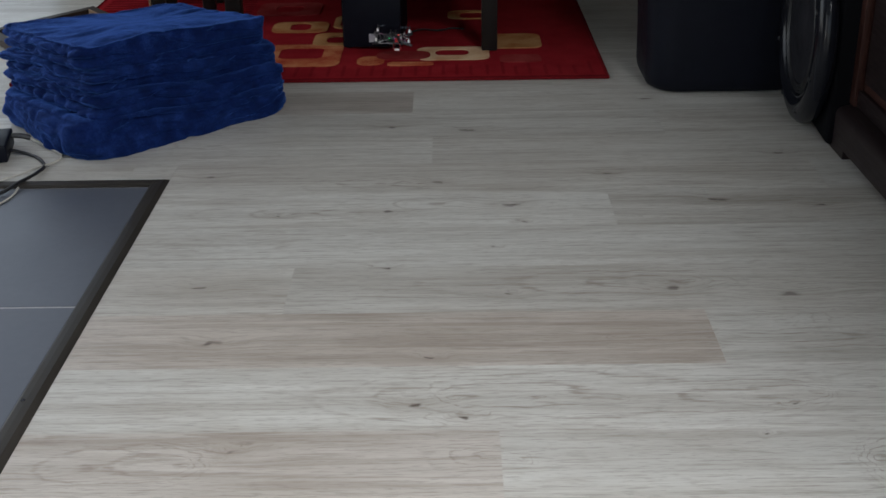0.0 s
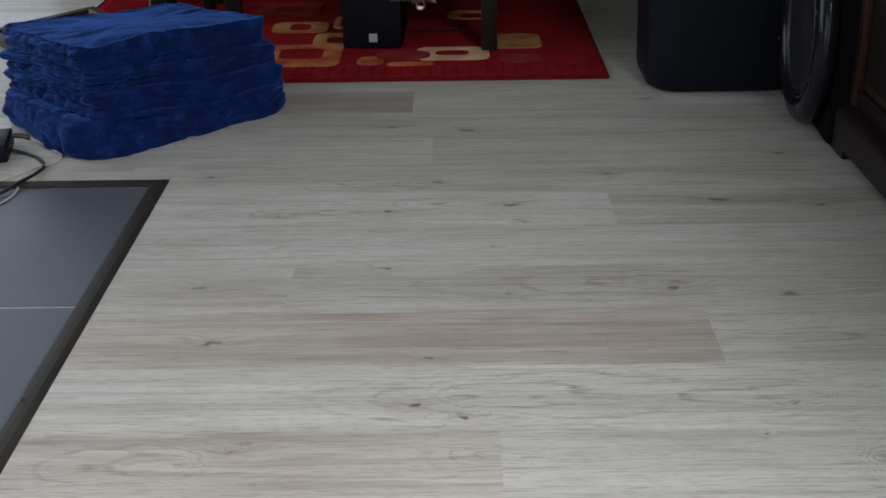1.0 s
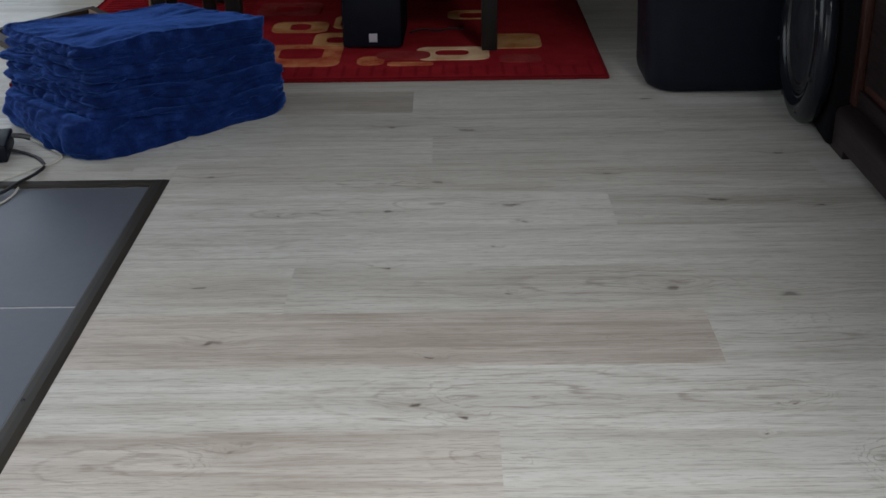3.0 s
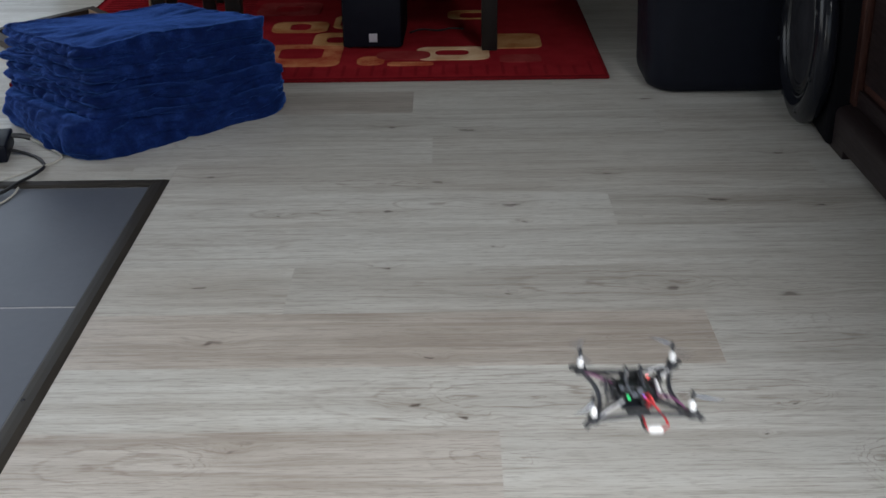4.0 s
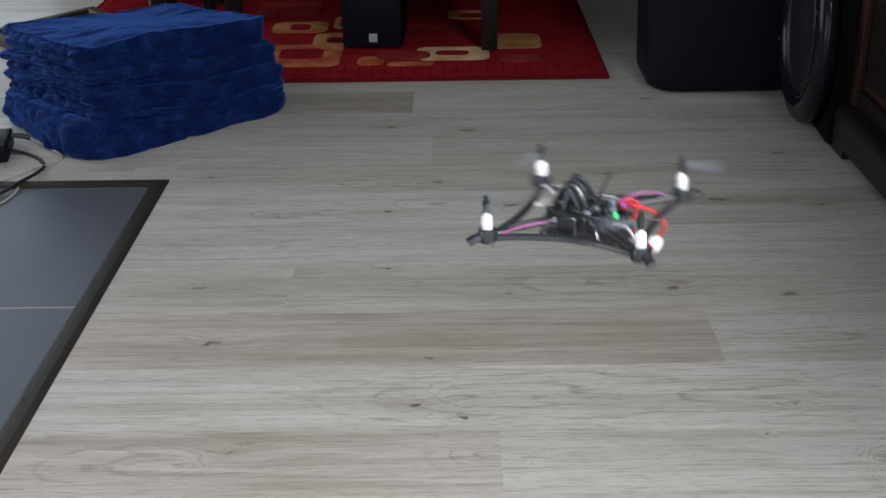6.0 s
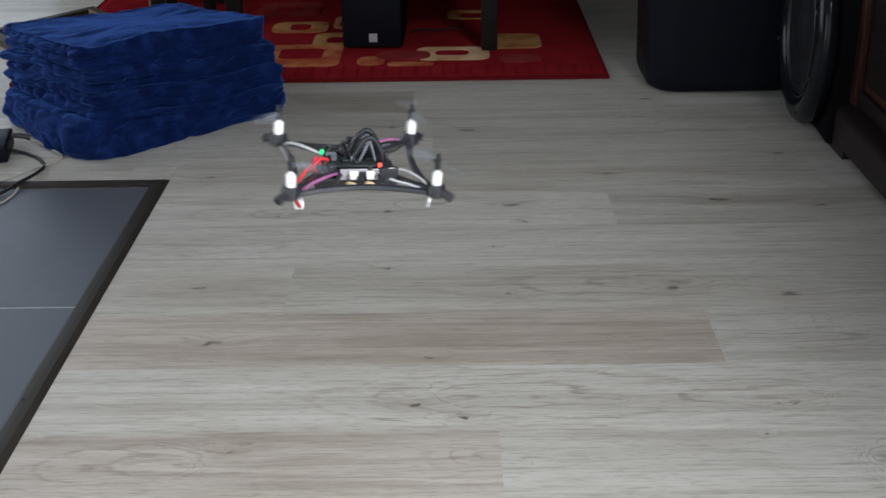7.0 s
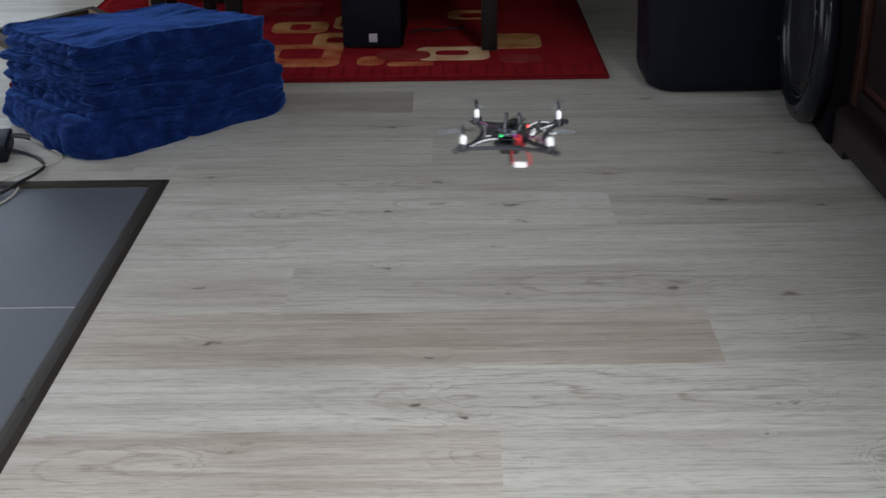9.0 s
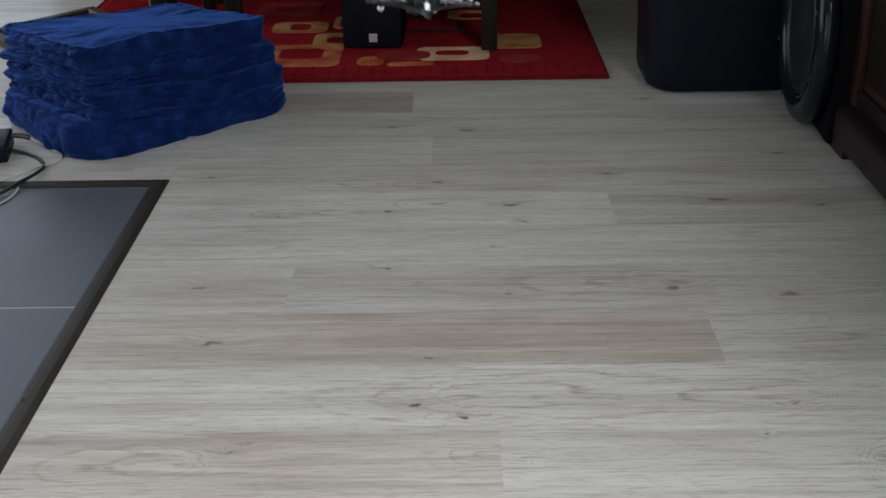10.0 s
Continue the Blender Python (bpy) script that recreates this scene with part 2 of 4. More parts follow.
WHITE_PLASTIC = plain("white_connector_plastic", (0.78, 0.78, 0.78), (0.85, 0.85, 0.84), 0.4, scale=300)
BRASS = plain("tan_component", (0.35, 0.26, 0.13), (0.45, 0.35, 0.20), 0.45, scale=500)
WIRE_RED = plain("red_silicone_wire", (0.42, 0.014, 0.020), (0.50, 0.030, 0.036), 0.42, scale=400)
WIRE_BLACK = plain("black_silicone_wire", (0.008, 0.008, 0.008), (0.014, 0.014, 0.014), 0.42, scale=400)
WIRE_WHITE = plain("white_wire", (0.46, 0.46, 0.47), (0.56, 0.56, 0.57), 0.42, scale=400)
WIRE_PINK = plain("pink_purple_wire", (0.24, 0.070, 0.18), (0.32, 0.10, 0.24), 0.42, scale=400)
ROTOR = plain("smoky_propeller_plastic", (0.16, 0.18, 0.21), (0.22, 0.24, 0.28), 0.16, scale=300)
ROTOR.node_tree.nodes["Principled BSDF"].inputs["Alpha"].default_value = 0.30
LED_GREEN = plain("green_led", (0.02, 0.3, 0.08), (0.02, 0.35, 0.1), 0.3, bump=0, emit=((0.05, 1.0, 0.30), 0.9))
LED_RED = plain("red_led", (0.4, 0.02, 0.02), (0.45, 0.03, 0.03), 0.3, bump=0, emit=((1.0, 0.10, 0.07), 1.5))
LED_BLUE = plain("blue_led", (0.02, 0.03, 0.4), (0.02, 0.04, 0.45), 0.3, bump=0, emit=((0.30, 0.18, 1.0), 0.8))

# ---- building helpers ----


def to_object(name, bm, material, parent=None, label="", smooth=None):
    me = bpy.data.meshes.new(name)
    bmesh.ops.recalc_face_normals(bm, faces=bm.faces)
    bm.to_mesh(me)
    bm.free()
    me.materials.append(material)
    if smooth:
        me.shade_smooth()
        if smooth < 180:
            me.set_sharp_from_angle(angle=radians(smooth))
    ob = new(name, me)
    if parent:
        ob.parent = parent
    if label:
        ob["label"] = label
    return ob


def part(name, bm, material, parent, label="", smooth=40):
    return to_object(name, bm, material, parent, label, smooth)


def thing(name, m, label, category, group="", kind=""):
    ob = new(name)
    ob.empty_display_size = 0.05
    ob.matrix_world = m
    return tagged(ob, label, category, group, kind)


def box(x0, x1, y0, y1, z0, z1, bevel=0.0, seg=2, bm=None):
    own = bm is None
    b = bmesh.new()
    bmesh.ops.create_cube(b, size=1.0)
    for v in b.verts:
        v.co = Vector(((x0 + x1) / 2 + v.co.x * (x1 - x0), (y0 + y1) / 2 + v.co.y * (y1 - y0), (z0 + z1) / 2 + v.co.z * (z1 - z0)))
    if bevel:
        bmesh.ops.bevel(b, geom=b.edges[:], offset=bevel, segments=seg, profile=0.5, affect="EDGES")
    if own:
        return b
    me = bpy.data.meshes.new("tmp")
    b.to_mesh(me)
    b.free()
    bm.from_mesh(me)
    bpy.data.meshes.remove(me)
    return bm


def turn(profile, seg=32, axis="Z"):
    """A lathed surface from (radius, height) pairs; axis X turns it to lie along x."""
    b = bmesh.new()
    rings = []
    for r, h in profile:
        if r < 1e-6:
            rings.append([b.verts.new((0, 0, h))])
        else:
            rings.append([b.verts.new((r * math.cos(2 * math.pi * i / seg), r * math.sin(2 * math.pi * i / seg), h)) for i in range(seg)])
    for p, n in zip(rings, rings[1:]):
        for i in range(seg):
            j = (i + 1) % seg
            if len(p) == 1 and len(n) > 1:
                b.faces.new((p[0], n[i], n[j]))
            elif len(n) == 1 and len(p) > 1:
                b.faces.new((p[i], p[j], n[0]))
            elif len(p) > 1:
                b.faces.new((p[i], p[j], n[j], n[i]))
    if axis == "X":
        bmesh.ops.transform(b, matrix=Matrix.Rotation(radians(-90), 4, "Y"), verts=b.verts)
    return b


def smooth_path(points, n=8):
    """Catmull-Rom through the points."""
    p = [Vector(q) for q in points]
    p = [2 * p[0] - p[1]] + p + [2 * p[-1] - p[-2]]
    out = []
    for i in range(1, len(p) - 2):
        a, b, c, d = p[i - 1:i + 3]
        for k in range(n):
            t = k / n
            out.append(0.5 * ((2 * b) + (c - a) * t + (2 * a - 5 * b + 4 * c - d) * t * t + (3 * b - a - 3 * c + d) * t ** 3))
    out.append(p[-2])
    return out


def tube(points, radius, seg=8, flat=1.0, n=8, bm=None):
    """A round (or flattened) rod along a smooth path, with closed ends."""
    b = bm or bmesh.new()
    path = smooth_path(points, n)
    rings = []
    for i, c in enumerate(path):
        d = (path[min(i + 1, len(path) - 1)] - path[max(i - 1, 0)]).normalized()
        side = d.cross(Vector((0, 0, 1)))
        side = side.normalized() if side.length > 1e-4 else Vector((1, 0, 0))
        up = side.cross(d)
        rings.append([b.verts.new(c + radius * (math.cos(2 * math.pi * k / seg) * side + flat * math.sin(2 * math.pi * k / seg) * up)) for k in range(seg)])
    for p, q in zip(rings, rings[1:]):
        for k in range(seg):
            j = (k + 1) % seg
            b.faces.new((p[k], p[j], q[j], q[k]))
    b.faces.new(rings[0])
    b.faces.new(rings[-1][::-1])
    return b


def rounded_outline(x0, x1, y0, y1, r, n=6):
    out = []
    for cx, cy, a in ((x1 - r, y1 - r, 0), (x0 + r, y1 - r, 90), (x0 + r, y0 + r, 180), (x1 - r, y0 + r, 270)):
        for i in range(n + 1):
            t = radians(a + 90 * i / n)
            out.append((cx + r * math.cos(t), cy + r * math.sin(t)))
    return out


def slab(outline, z0, z1, hole=None):
    """A flat prism from an outline, with an optional hole of as many corners."""
    b = bmesh.new()
    lo, hi = [b.verts.new((*p, z0)) for p in outline], [b.verts.new((*p, z1)) for p in outline]
    k = len(outline)
    for i in range(k):
        j = (i + 1) % k
        b.faces.new((lo[i], lo[j], hi[j], hi[i]))
    if hole is None:
        b.faces.new(hi)
        b.faces.new(lo[::-1])
    else:
        ilo, ihi = [b.verts.new((*p, z0)) for p in hole], [b.verts.new((*p, z1)) for p in hole]
        for i in range(k):
            j = (i + 1) % k
            b.faces.new((ilo[j], ilo[i], ihi[i], ihi[j]))
            b.faces.new((hi[i], hi[j], ihi[j], ihi[i]))
            b.faces.new((lo[j], lo[i], ilo[i], ilo[j]))
    return b


# ---- room shell ----
X0, X1, Y0, Y1, H = ROOM


def shell():
    def wall(name, pieces):
        b = bmesh.new()
        for p in pieces:
            box(*p, bm=b)
        return tagged(to_object(name, b, WALL), "matt brown-grey painted plaster wall", "wall", kind="structure")

    t = 0.15
    # side wall with its glass door and an added opening for the fill, far wall with its glass door
    wall("wall_west", [(X0 - t, X0, Y0, -0.69, 0, H), (X0 - t, X0, -0.69, 0.13, 2.0, H), (X0 - t, X0, 0.13, 2.38, 0, H), (X0 - t, X0, 2.38, 4.02, 2.0, H), (X0 - t, X0, 4.02, Y1, 0, H)])
    bx, by = SHADE_BAY
    # the return wall of the added bay blocks light towards the right-hand floor
    wall("wall_east", [(X1, X1 + t, by + t, Y1, 0, H), (X1, bx + t, by, by + t, 0, H), (bx, bx + t, Y0, by, 0, H)])
    wall("wall_north", [(X0 - t, -2.42, Y1, Y1 + t, 0, H), (-2.42, -1.48, Y1, Y1 + t, 2.0, H), (-1.48, X1 + t, Y1, Y1 + t, 0, H)])
    wall("wall_south", [(X0 - t, -1.37, Y0 - t, Y0, 0, H), (-1.37, 2.11, Y0 - t, Y0, 2.0, H), (2.11, bx + t, Y0 - t, Y0, 0, H)])
    # ceiling pieces leave an invented opening for the roof fill
    b = bmesh.new()
    for c in ((X0 - t, 0.84, Y0 - t, Y1 + t), (0.84, 2.26, Y0 - t, -0.67), (0.84, 2.26, 0.27, by + t), (0.84, X1 + t, by + t, Y1 + t), (2.26, bx + t, Y0 - t, by + t)):
        box(*c, H, H + 0.12, bm=b)
    tagged(to_object("ceiling", b, CEIL), "plain grey-beige painted ceiling with an added opening for fill light", "ceiling", kind="structure")


shell()

# ---- the tiled inset with its dark wooden edging ----
TRIM_X, TRIM_Y = -0.615, 2.430  # outer corner
TRIM_W = 0.0355


def tile_inset():
    bed = to_object("tiled_floor", box(X0, TRIM_X - TRIM_W + 0.004, Y0, TRIM_Y - TRIM_W + 0.004, -0.02, -0.0018), GROUT)
    tagged(bed, "large grey porcelain floor tiles with pale grout", "tiled floor", kind="structure")
    meshes = {}
    x1 = TRIM_X - TRIM_W - 0.002
    while x1 > X0 + 0.02:
        x0 = max(x1 - 0.596, X0)
        y1 = TRIM_Y - TRIM_W - 0.002
        first = True
        while y1 > Y0 + 0.02:
            y0 = max(y1 - (0.556 if first else 0.596), Y0)
            key = (round(x1 - x0, 3), round(y1 - y0, 3))
            if key not in meshes:
                b = box(-key[0] / 2, key[0] / 2, -key[1] / 2, key[1] / 2, -0.012, -0.001, 0.0012, 1)
                meshes[key] = bpy.data.meshes.new("tile")
                b.to_mesh(meshes[key])
                b.free()
                meshes[key].materials.append(TILE)
            ob = new("tile", meshes[key])
            ob.location = ((x0 + x1) / 2, (y0 + y1) / 2, 0)
            ob.parent = bed
            y1, first = y0 - 0.0045, False
        x1 = x0 - 0.0045

    def strip(name, ends, material):
        # profile across the strip: low lip, raised round back, sloping outer edge
        prof = [(0.0, -0.010), (0.0, 0.0025), (0.004, 0.0050), (0.014, 0.0062), (0.025, 0.0062), (0.032, 0.0030), (TRIM_W, 0.0008), (TRIM_W, -0.010)]
        b = bmesh.new()
        rows = []
        for e in ends:
            rows.append([b.verts.new(e(w, z)) for w, z in prof])
        for i in range(len(prof) - 1):
            b.faces.new((rows[0][i], rows[0][i + 1], rows[1][i + 1], rows[1][i]))
        for r in rows:
            b.faces.new(r)
        ob = to_object(name, b, material)
        return tagged(ob, "dark brown wooden edging strip round the tiles", "edging strip", kind="structure")

    strip("trim", [lambda w, z: (TRIM_X - TRIM_W + w, Y0, z), lambda w, z: (TRIM_X - TRIM_W + w, TRIM_Y - TRIM_W + w - 0.0006, z)], TRIM_WOOD_Y)
    strip("trim", [lambda w, z: (X0, TRIM_Y - TRIM_W + w, z), lambda w, z: (TRIM_X - TRIM_W + w - 0.0006, TRIM_Y - TRIM_W + w, z)], TRIM_WOOD)
    b = turn([(0.0, 0.0072), (0.003, 0.0070), (0.0035, 0.0062)], 12)
    bmesh.ops.translate(b, vec=(TRIM_X - 0.026, 1.52, 0), verts=b.verts)
    tagged(to_object("trim_screw", b, CHROME, smooth=60), "small bright screw head in the edging strip", "screw", kind="structure")


tile_inset()

# ---- rug ----
RUG = (-1.20, 0.425, 3.150, 4.42)
RUG_TOP = 0.009


def rug():
    x0, x1, y0, y1 = RUG
    r = thing("rug", pose(0, 0, 0), "red pile rug with cream, gold and orange rounded squares", "rug")
    b = box(x0, x1, y0, y1, 0.0006, RUG_TOP, 0.003, 2)
    part("rug_field", b, RUG_RED, r)
    b = bmesh.new()
    for s in ((x0 - 0.004, x1 + 0.004, y0 - 0.004, y0 + 0.006), (x0 - 0.004, x0 + 0.006, y0 + 0.006, y1), (x1 - 0.006, x1 + 0.004, y0 + 0.006, y1)):
        box(s[0], s[1], s[2], s[3], 0.0006, RUG_TOP + 0.0012, 0.002, 2, bm=b)
    part("binding", b, RUG_DARK, r, "dark red bound edge")
    # carved ribs along the near border
    b = bmesh.new()
    x = x0 + 0.03
    k = random.Random(4)
    while x < x1 - 0.03:
        box(x, x + 0.009, y0 + 0.022, y0 + 0.10 + 0.05 * k.random(), RUG_TOP - 0.001, RUG_TOP + 0.0007, bm=b)
        x += 0.034 + 0.016 * k.random()
    tagged(part("carved_rib", b, RUG_RIB, r, "dark carved lines of the border", smooth=None), kind="stuff")

    def motif(name, label, mat, bx, hole=None, rr=0.035, lift=0.0):
        rr = min(rr, (bx[1] - bx[0]) * 0.45, (bx[3] - bx[2]) * 0.45)
        o = rounded_outline(*bx, rr)
        h = rounded_outline(*hole, min(0.024, (hole[1] - hole[0]) * 0.4, (hole[3] - hole[2]) * 0.4)) if hole else None
        part(name, slab(o, RUG_TOP - 0.001, RUG_TOP + 0.0022 + lift, h), mat, r, label, smooth=None)

    motif("ring_motif", "cream rounded ring", RUG_CREAM, (-0.100, 0.110, 3.322, 3.460), (-0.046, 0.052, 3.368, 3.432))
    motif("ring_motif", "gold rounded ring", RUG_GOLD, (-0.560, -0.385, 3.655, 3.788), (-0.505, -0.440, 3.680, 3.768))
    motif("ring_motif", "gold rounded ring", RUG_GOLD, (-0.415, -0.270, 3.490, 3.640), (-0.376, -0.310, 3.520, 3.598), lift=0.0008)
    motif("ring_motif", "orange rounded ring", RUG_ORANGE, (-0.545, -0.318, 3.275, 3.508), (-0.500, -0.372, 3.352, 3.470))
    motif("patch_motif", "orange worn patch", RUG_ORANGE, (-0.268, -0.190, 3.278, 3.368))
    motif("patch_motif", "rose worn patch", RUG_ROSE, (-0.215, -0.060, 3.330, 3.420), lift=0.0004)
    motif("patch_motif", "orange worn patch", RUG_ORANGE, (-0.180, -0.050, 3.270, 3.305), rr=0.016)
    motif("patch_motif", "gold rounded patch", RUG_GOLD, (0.100, 0.268, 3.440, 3.602), rr=0.03, lift=0.0006)
    motif("patch_motif", "rose rounded patch", RUG_ROSE, (0.138, 0.256, 3.292, 3.368), rr=0.02)
    motif("ring_motif", "gold rounded ring", RUG_GOLD, (-0.010, 0.140, 3.800, 3.915), (0.030, 0.126, 3.812, 3.885))
    motif("ring_motif", "rose rounded ring", RUG_ROSE, (-0.640, -0.430, 3.880, 4.06), (-0.580, -0.490, 3.93, 4.01))
    motif("ring_motif", "gold rounded ring", RUG_GOLD, (-0.370, -0.300, 3.70, 3.86), (-0.350, -0.320, 3.73, 3.83))
    # ribbed pile lines across the far field
    b = bmesh.new()
    y = 3.60
    while y < y1 - 0.05:
        box(x0 + 0.03, -0.66, y, y + 0.012, RUG_TOP - 0.001, RUG_TOP + 0.0016, bm=b)
        y += 0.034
    tagged(part("pile_rib", b, RUG_DARK, r, "dark carved lines of the pile", smooth=None), kind="stuff")


rug()

# ---- furniture round the floor ----


def leg(name, x, y, z1, w, mat, parent, taper=0.8, z0=0.0):
    b = box(-w / 2, w / 2, -w / 2, w / 2, 0, z1 - z0, 0.003, 2)
    for v in b.verts:
        f = taper + (1 - taper) * v.co.z / (z1 - z0)
        v.co.x, v.co.y = v.co.x * f, v.co.y * f
    bmesh.ops.translate(b, vec=(x, y, z0), verts=b.verts)
    return part(name, b, mat, parent)


def table():
    t = thing("side_table", pose(0, 0, 0), "black-stained wooden table standing on the red rug", "table")
    for x in (-0.625, 0.112):
        for y in (3.436, 4.25):
            leg("leg", x, y, 0.70, 0.047, BLACK_WOOD, t, 0.96, RUG_TOP + 0.001)
    # unseen top made wide and apron deep to keep light off the rug
    part("tabletop", box(-0.86, 0.42, 3.36, 4.40, 0.72, 0.75, 0.006), BLACK_WOOD, t)
    b = bmesh.new()
    for s in ((-0.60, 0.088, 3.425, 3.448), (-0.60, 0.088, 4.24, 4.262), (-0.637, -0.614, 3.460, 4.226), (0.10, 0.123, 3.460, 4.226)):
        box(*s, 0.21, 0.7195, 0.002, 1, bm=b)
    part("apron", b, BLACK_WOOD, t)


def stool():
    t = thing("stool", pose(-0.86, 3.93, RUG_TOP + 0.001, 0, 0, 6), "dark wooden stool standing on the red rug", "stool")
    for x in (-0.075, 0.075):
        for y in (-0.15, 0.15):
            leg("leg", x * 1.05, y, 0.43, 0.044, BLACK_WOOD, t, 0.9)
    part("seat", box(-0.15, 0.15, -0.20, 0.20, 0.43, 0.46, 0.008), BLACK_WOOD, t)
    part("edge_strip", box(-0.1075, -0.1005, -0.173, -0.135, 0.02, 0.42, 0.001, 1), PALE_WOOD, t, "pale worn leg edge")


def tower_speaker():
    t = thing("tower_speaker", pose(-0.230, 3.447, RUG_TOP + 0.0032, 0, 0, -1.5), "slim black box loudspeaker with a small silver badge", "loudspeaker")
    part("cabinet", box(-0.088, 0.088, 0.008, 0.26, 0.003, 0.42, 0.006, 3), BLACK_VINYL, t)
    part("grille", box(-0.084, 0.084, 0.0, 0.0078, 0.005, 0.416, 0.003, 2), BLACK_PLASTIC, t, "black cloth grille")
    part("badge", box(-0.0095, 0.0145, -0.0022, -0.0002, 0.020, 0.045, 0.0006, 1), BADGE, t, "square silver badge")
    for x in (-0.07, 0.07):
        for y in (0.03, 0.24):
            part("foot", turn_at([(0.0, -0.0024), (0.010, -0.0024), (0.011, 0.0028), (0.0, 0.0028)], x, y), BLACK_PLASTIC, t)


def turn_at(profile, x, y, z=0.0, seg=20):
    b = turn(profile, seg)
    bmesh.ops.translate(b, vec=(x, y, z), verts=b.verts)
    return b


def loft(sections):
    """Joins outlines (lists of 3D points, equally long) into a closed skin."""
    b = bmesh.new()
    rings = [[b.verts.new(p) for p in s] for s in sections]
    k = len(rings[0])
    for p, q in zip(rings, rings[1:]):
        for i in range(k):
            j = (i + 1) % k
            b.faces.new((p[i], p[j], q[j], q[i]))
    b.faces.new(rings[0][::-1])
    b.faces.new(rings[-1])
    return b


def bin_box():
    t = thing("storage_bin", pose(0.718, 3.137, 0.0006), "large black plastic bin with rounded corners", "bin")
    w, d = 0.211, 0.145
    secs = []
    for inset, z in ((0.036, 0.0), (0.020, 0.003), (0.010, 0.010), (0.004, 0.022), (0.001, 0.042), (0.0, 0.12), (-0.012, 0.42), (-0.016, 0.45)):
        secs.append([(x, y, z) for x, y in rounded_outline(-w + inset, w - inset, -d + inset, d - inset, 0.075 - inset * 0.3, 10)])
    part("body", loft(secs), BLACK_PLASTIC, t, smooth=60)
    rim = [[(x, y, z) for x, y in rounded_outline(-w - e, w + e, -d - e, d + e, 0.07, 10)] for e, z in ((0.016, 0.4505), (0.024, 0.454), (0.024, 0.472), (0.016, 0.478))]
    part("lid", loft(rim), BLACK_PLASTIC, t, "black lid")


def round_speaker():
    t = thing("subwoofer", pose(0.841, 2.785, 0.0006, 0, 0, -4.0), "black subwoofer with a large round driver in a glossy frame", "loudspeaker")
    part("cabinet", box(0.022, 0.355, -0.200, 0.205, 0.004, 0.47, 0.012, 3), BLACK_VINYL, t)
    c = 0.2295

    def ringpart(name, prof, mat, label=""):
        b = turn(prof, 72, "X")
        bmesh.ops.translate(b, vec=(0, 0, c), verts=b.verts)
        part(name, b, mat, t, label, 50)

    # lathe axis: outwards from the cabinet's face
    ringpart("baffle", [(0.0, -0.0215), (0.214, -0.0215), (0.224, -0.012), (0.228, 0.0), (0.226, 0.010), (0.216, 0.021), (0.200, 0.027), (0.186, 0.026), (0.176, 0.020), (0.170, 0.012), (0.0, 0.012)],
             GLOSS_BLACK, "rounded glossy black driver frame")
    ringpart("ring", [(0.169, 0.0125), (0.168, 0.0165), (0.164, 0.0175), (0.160, 0.0155), (0.160, 0.0125)], CHROME, "thin silver trim ring")
    for k in range(3):
        r = 0.157 - 0.0075 * k
        ringpart("surround_rib", [(r, 0.0125), (r - 0.0008, 0.0160), (r - 0.0030, 0.0172), (r - 0.0052, 0.0160), (r - 0.006, 0.0125)], CABLE_BLACK, "black rubber surround rib")
    ringpart("cone", [(0.134, 0.0125), (0.131, 0.0150), (0.10, 0.0140), (0.058, 0.0135), (0.055, 0.0165), (0.03, 0.0215), (0.0, 0.0235)], CONE, "dark grey cone")
    for i in range(8):
        a = radians(22.5 + 45 * i)
        b = turn([(0.0, 0.0292), (0.0050, 0.0290), (0.0065, 0.0262)], 12, "X")
        bmesh.ops.translate(b, vec=(0, 0.199 * math.cos(a), c + 0.199 * math.sin(a)), verts=b.verts)
        part("bolt", b, CABLE_BLACK, t)


def cabinet():
    t = thing("cabinet", pose(0, 0, 0), "dark mahogany cabinet with a moulded plinth", "cabinet")
    fx, far, near = 0.864, 2.628, 0.50  # face of the plinth, far end, unseen near end lengthened to shade the floor
    # plinth with rounded top moulding, lifted between its feet
    prof = [(0.0, 0.020), (0.0, 0.082), (0.003, 0.091), (0.009, 0.097), (0.017, 0.100), (0.026, 0.102), (0.036, 0.105), (0.30, 0.105), (0.30, 0.020)]
    secs = [[(fx + w, y, z) for w, z in prof] for y in (near, far)]
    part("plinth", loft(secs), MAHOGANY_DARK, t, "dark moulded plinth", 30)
    foot = [(0.0, 0.0005), (0.0, 0.0198), (0.30, 0.0198), (0.30, 0.0005)]
    for a, b_ in ((far - 0.125, far), (near, near + 0.125)):
        part("bracket_foot", loft([[(fx + w, y, z) for w, z in foot] for y in (a, b_)]), MAHOGANY_DARK, t)
    part("body", box(fx + 0.046, fx + 0.30, near + 0.02, far - 0.022, 0.1055, 1.15, 0.002, 1), MAHOGANY, t)
    # frame and panel on the face
    for a, b_ in ((far - 0.075, far - 0.022), (near + 0.02, near + 0.075), (1.74, 1.80)):
        part("stile", box(fx + 0.027, fx + 0.0455, a, b_, 0.106, 1.15, 0.003, 2), MAHOGANY, t, "reddish mahogany stile")
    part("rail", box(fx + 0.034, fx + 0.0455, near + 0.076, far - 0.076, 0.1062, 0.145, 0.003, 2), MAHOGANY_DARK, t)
    for a, b_ in ((1.82, far - 0.095), (near + 0.095, 1.72)):
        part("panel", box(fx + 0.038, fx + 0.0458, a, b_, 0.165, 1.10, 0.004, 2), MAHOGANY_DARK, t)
    part("top", box(fx + 0.015, fx + 0.32, near - 0.01, far + 0.005, 1.151, 1.18, 0.006), MAHOGANY, t)


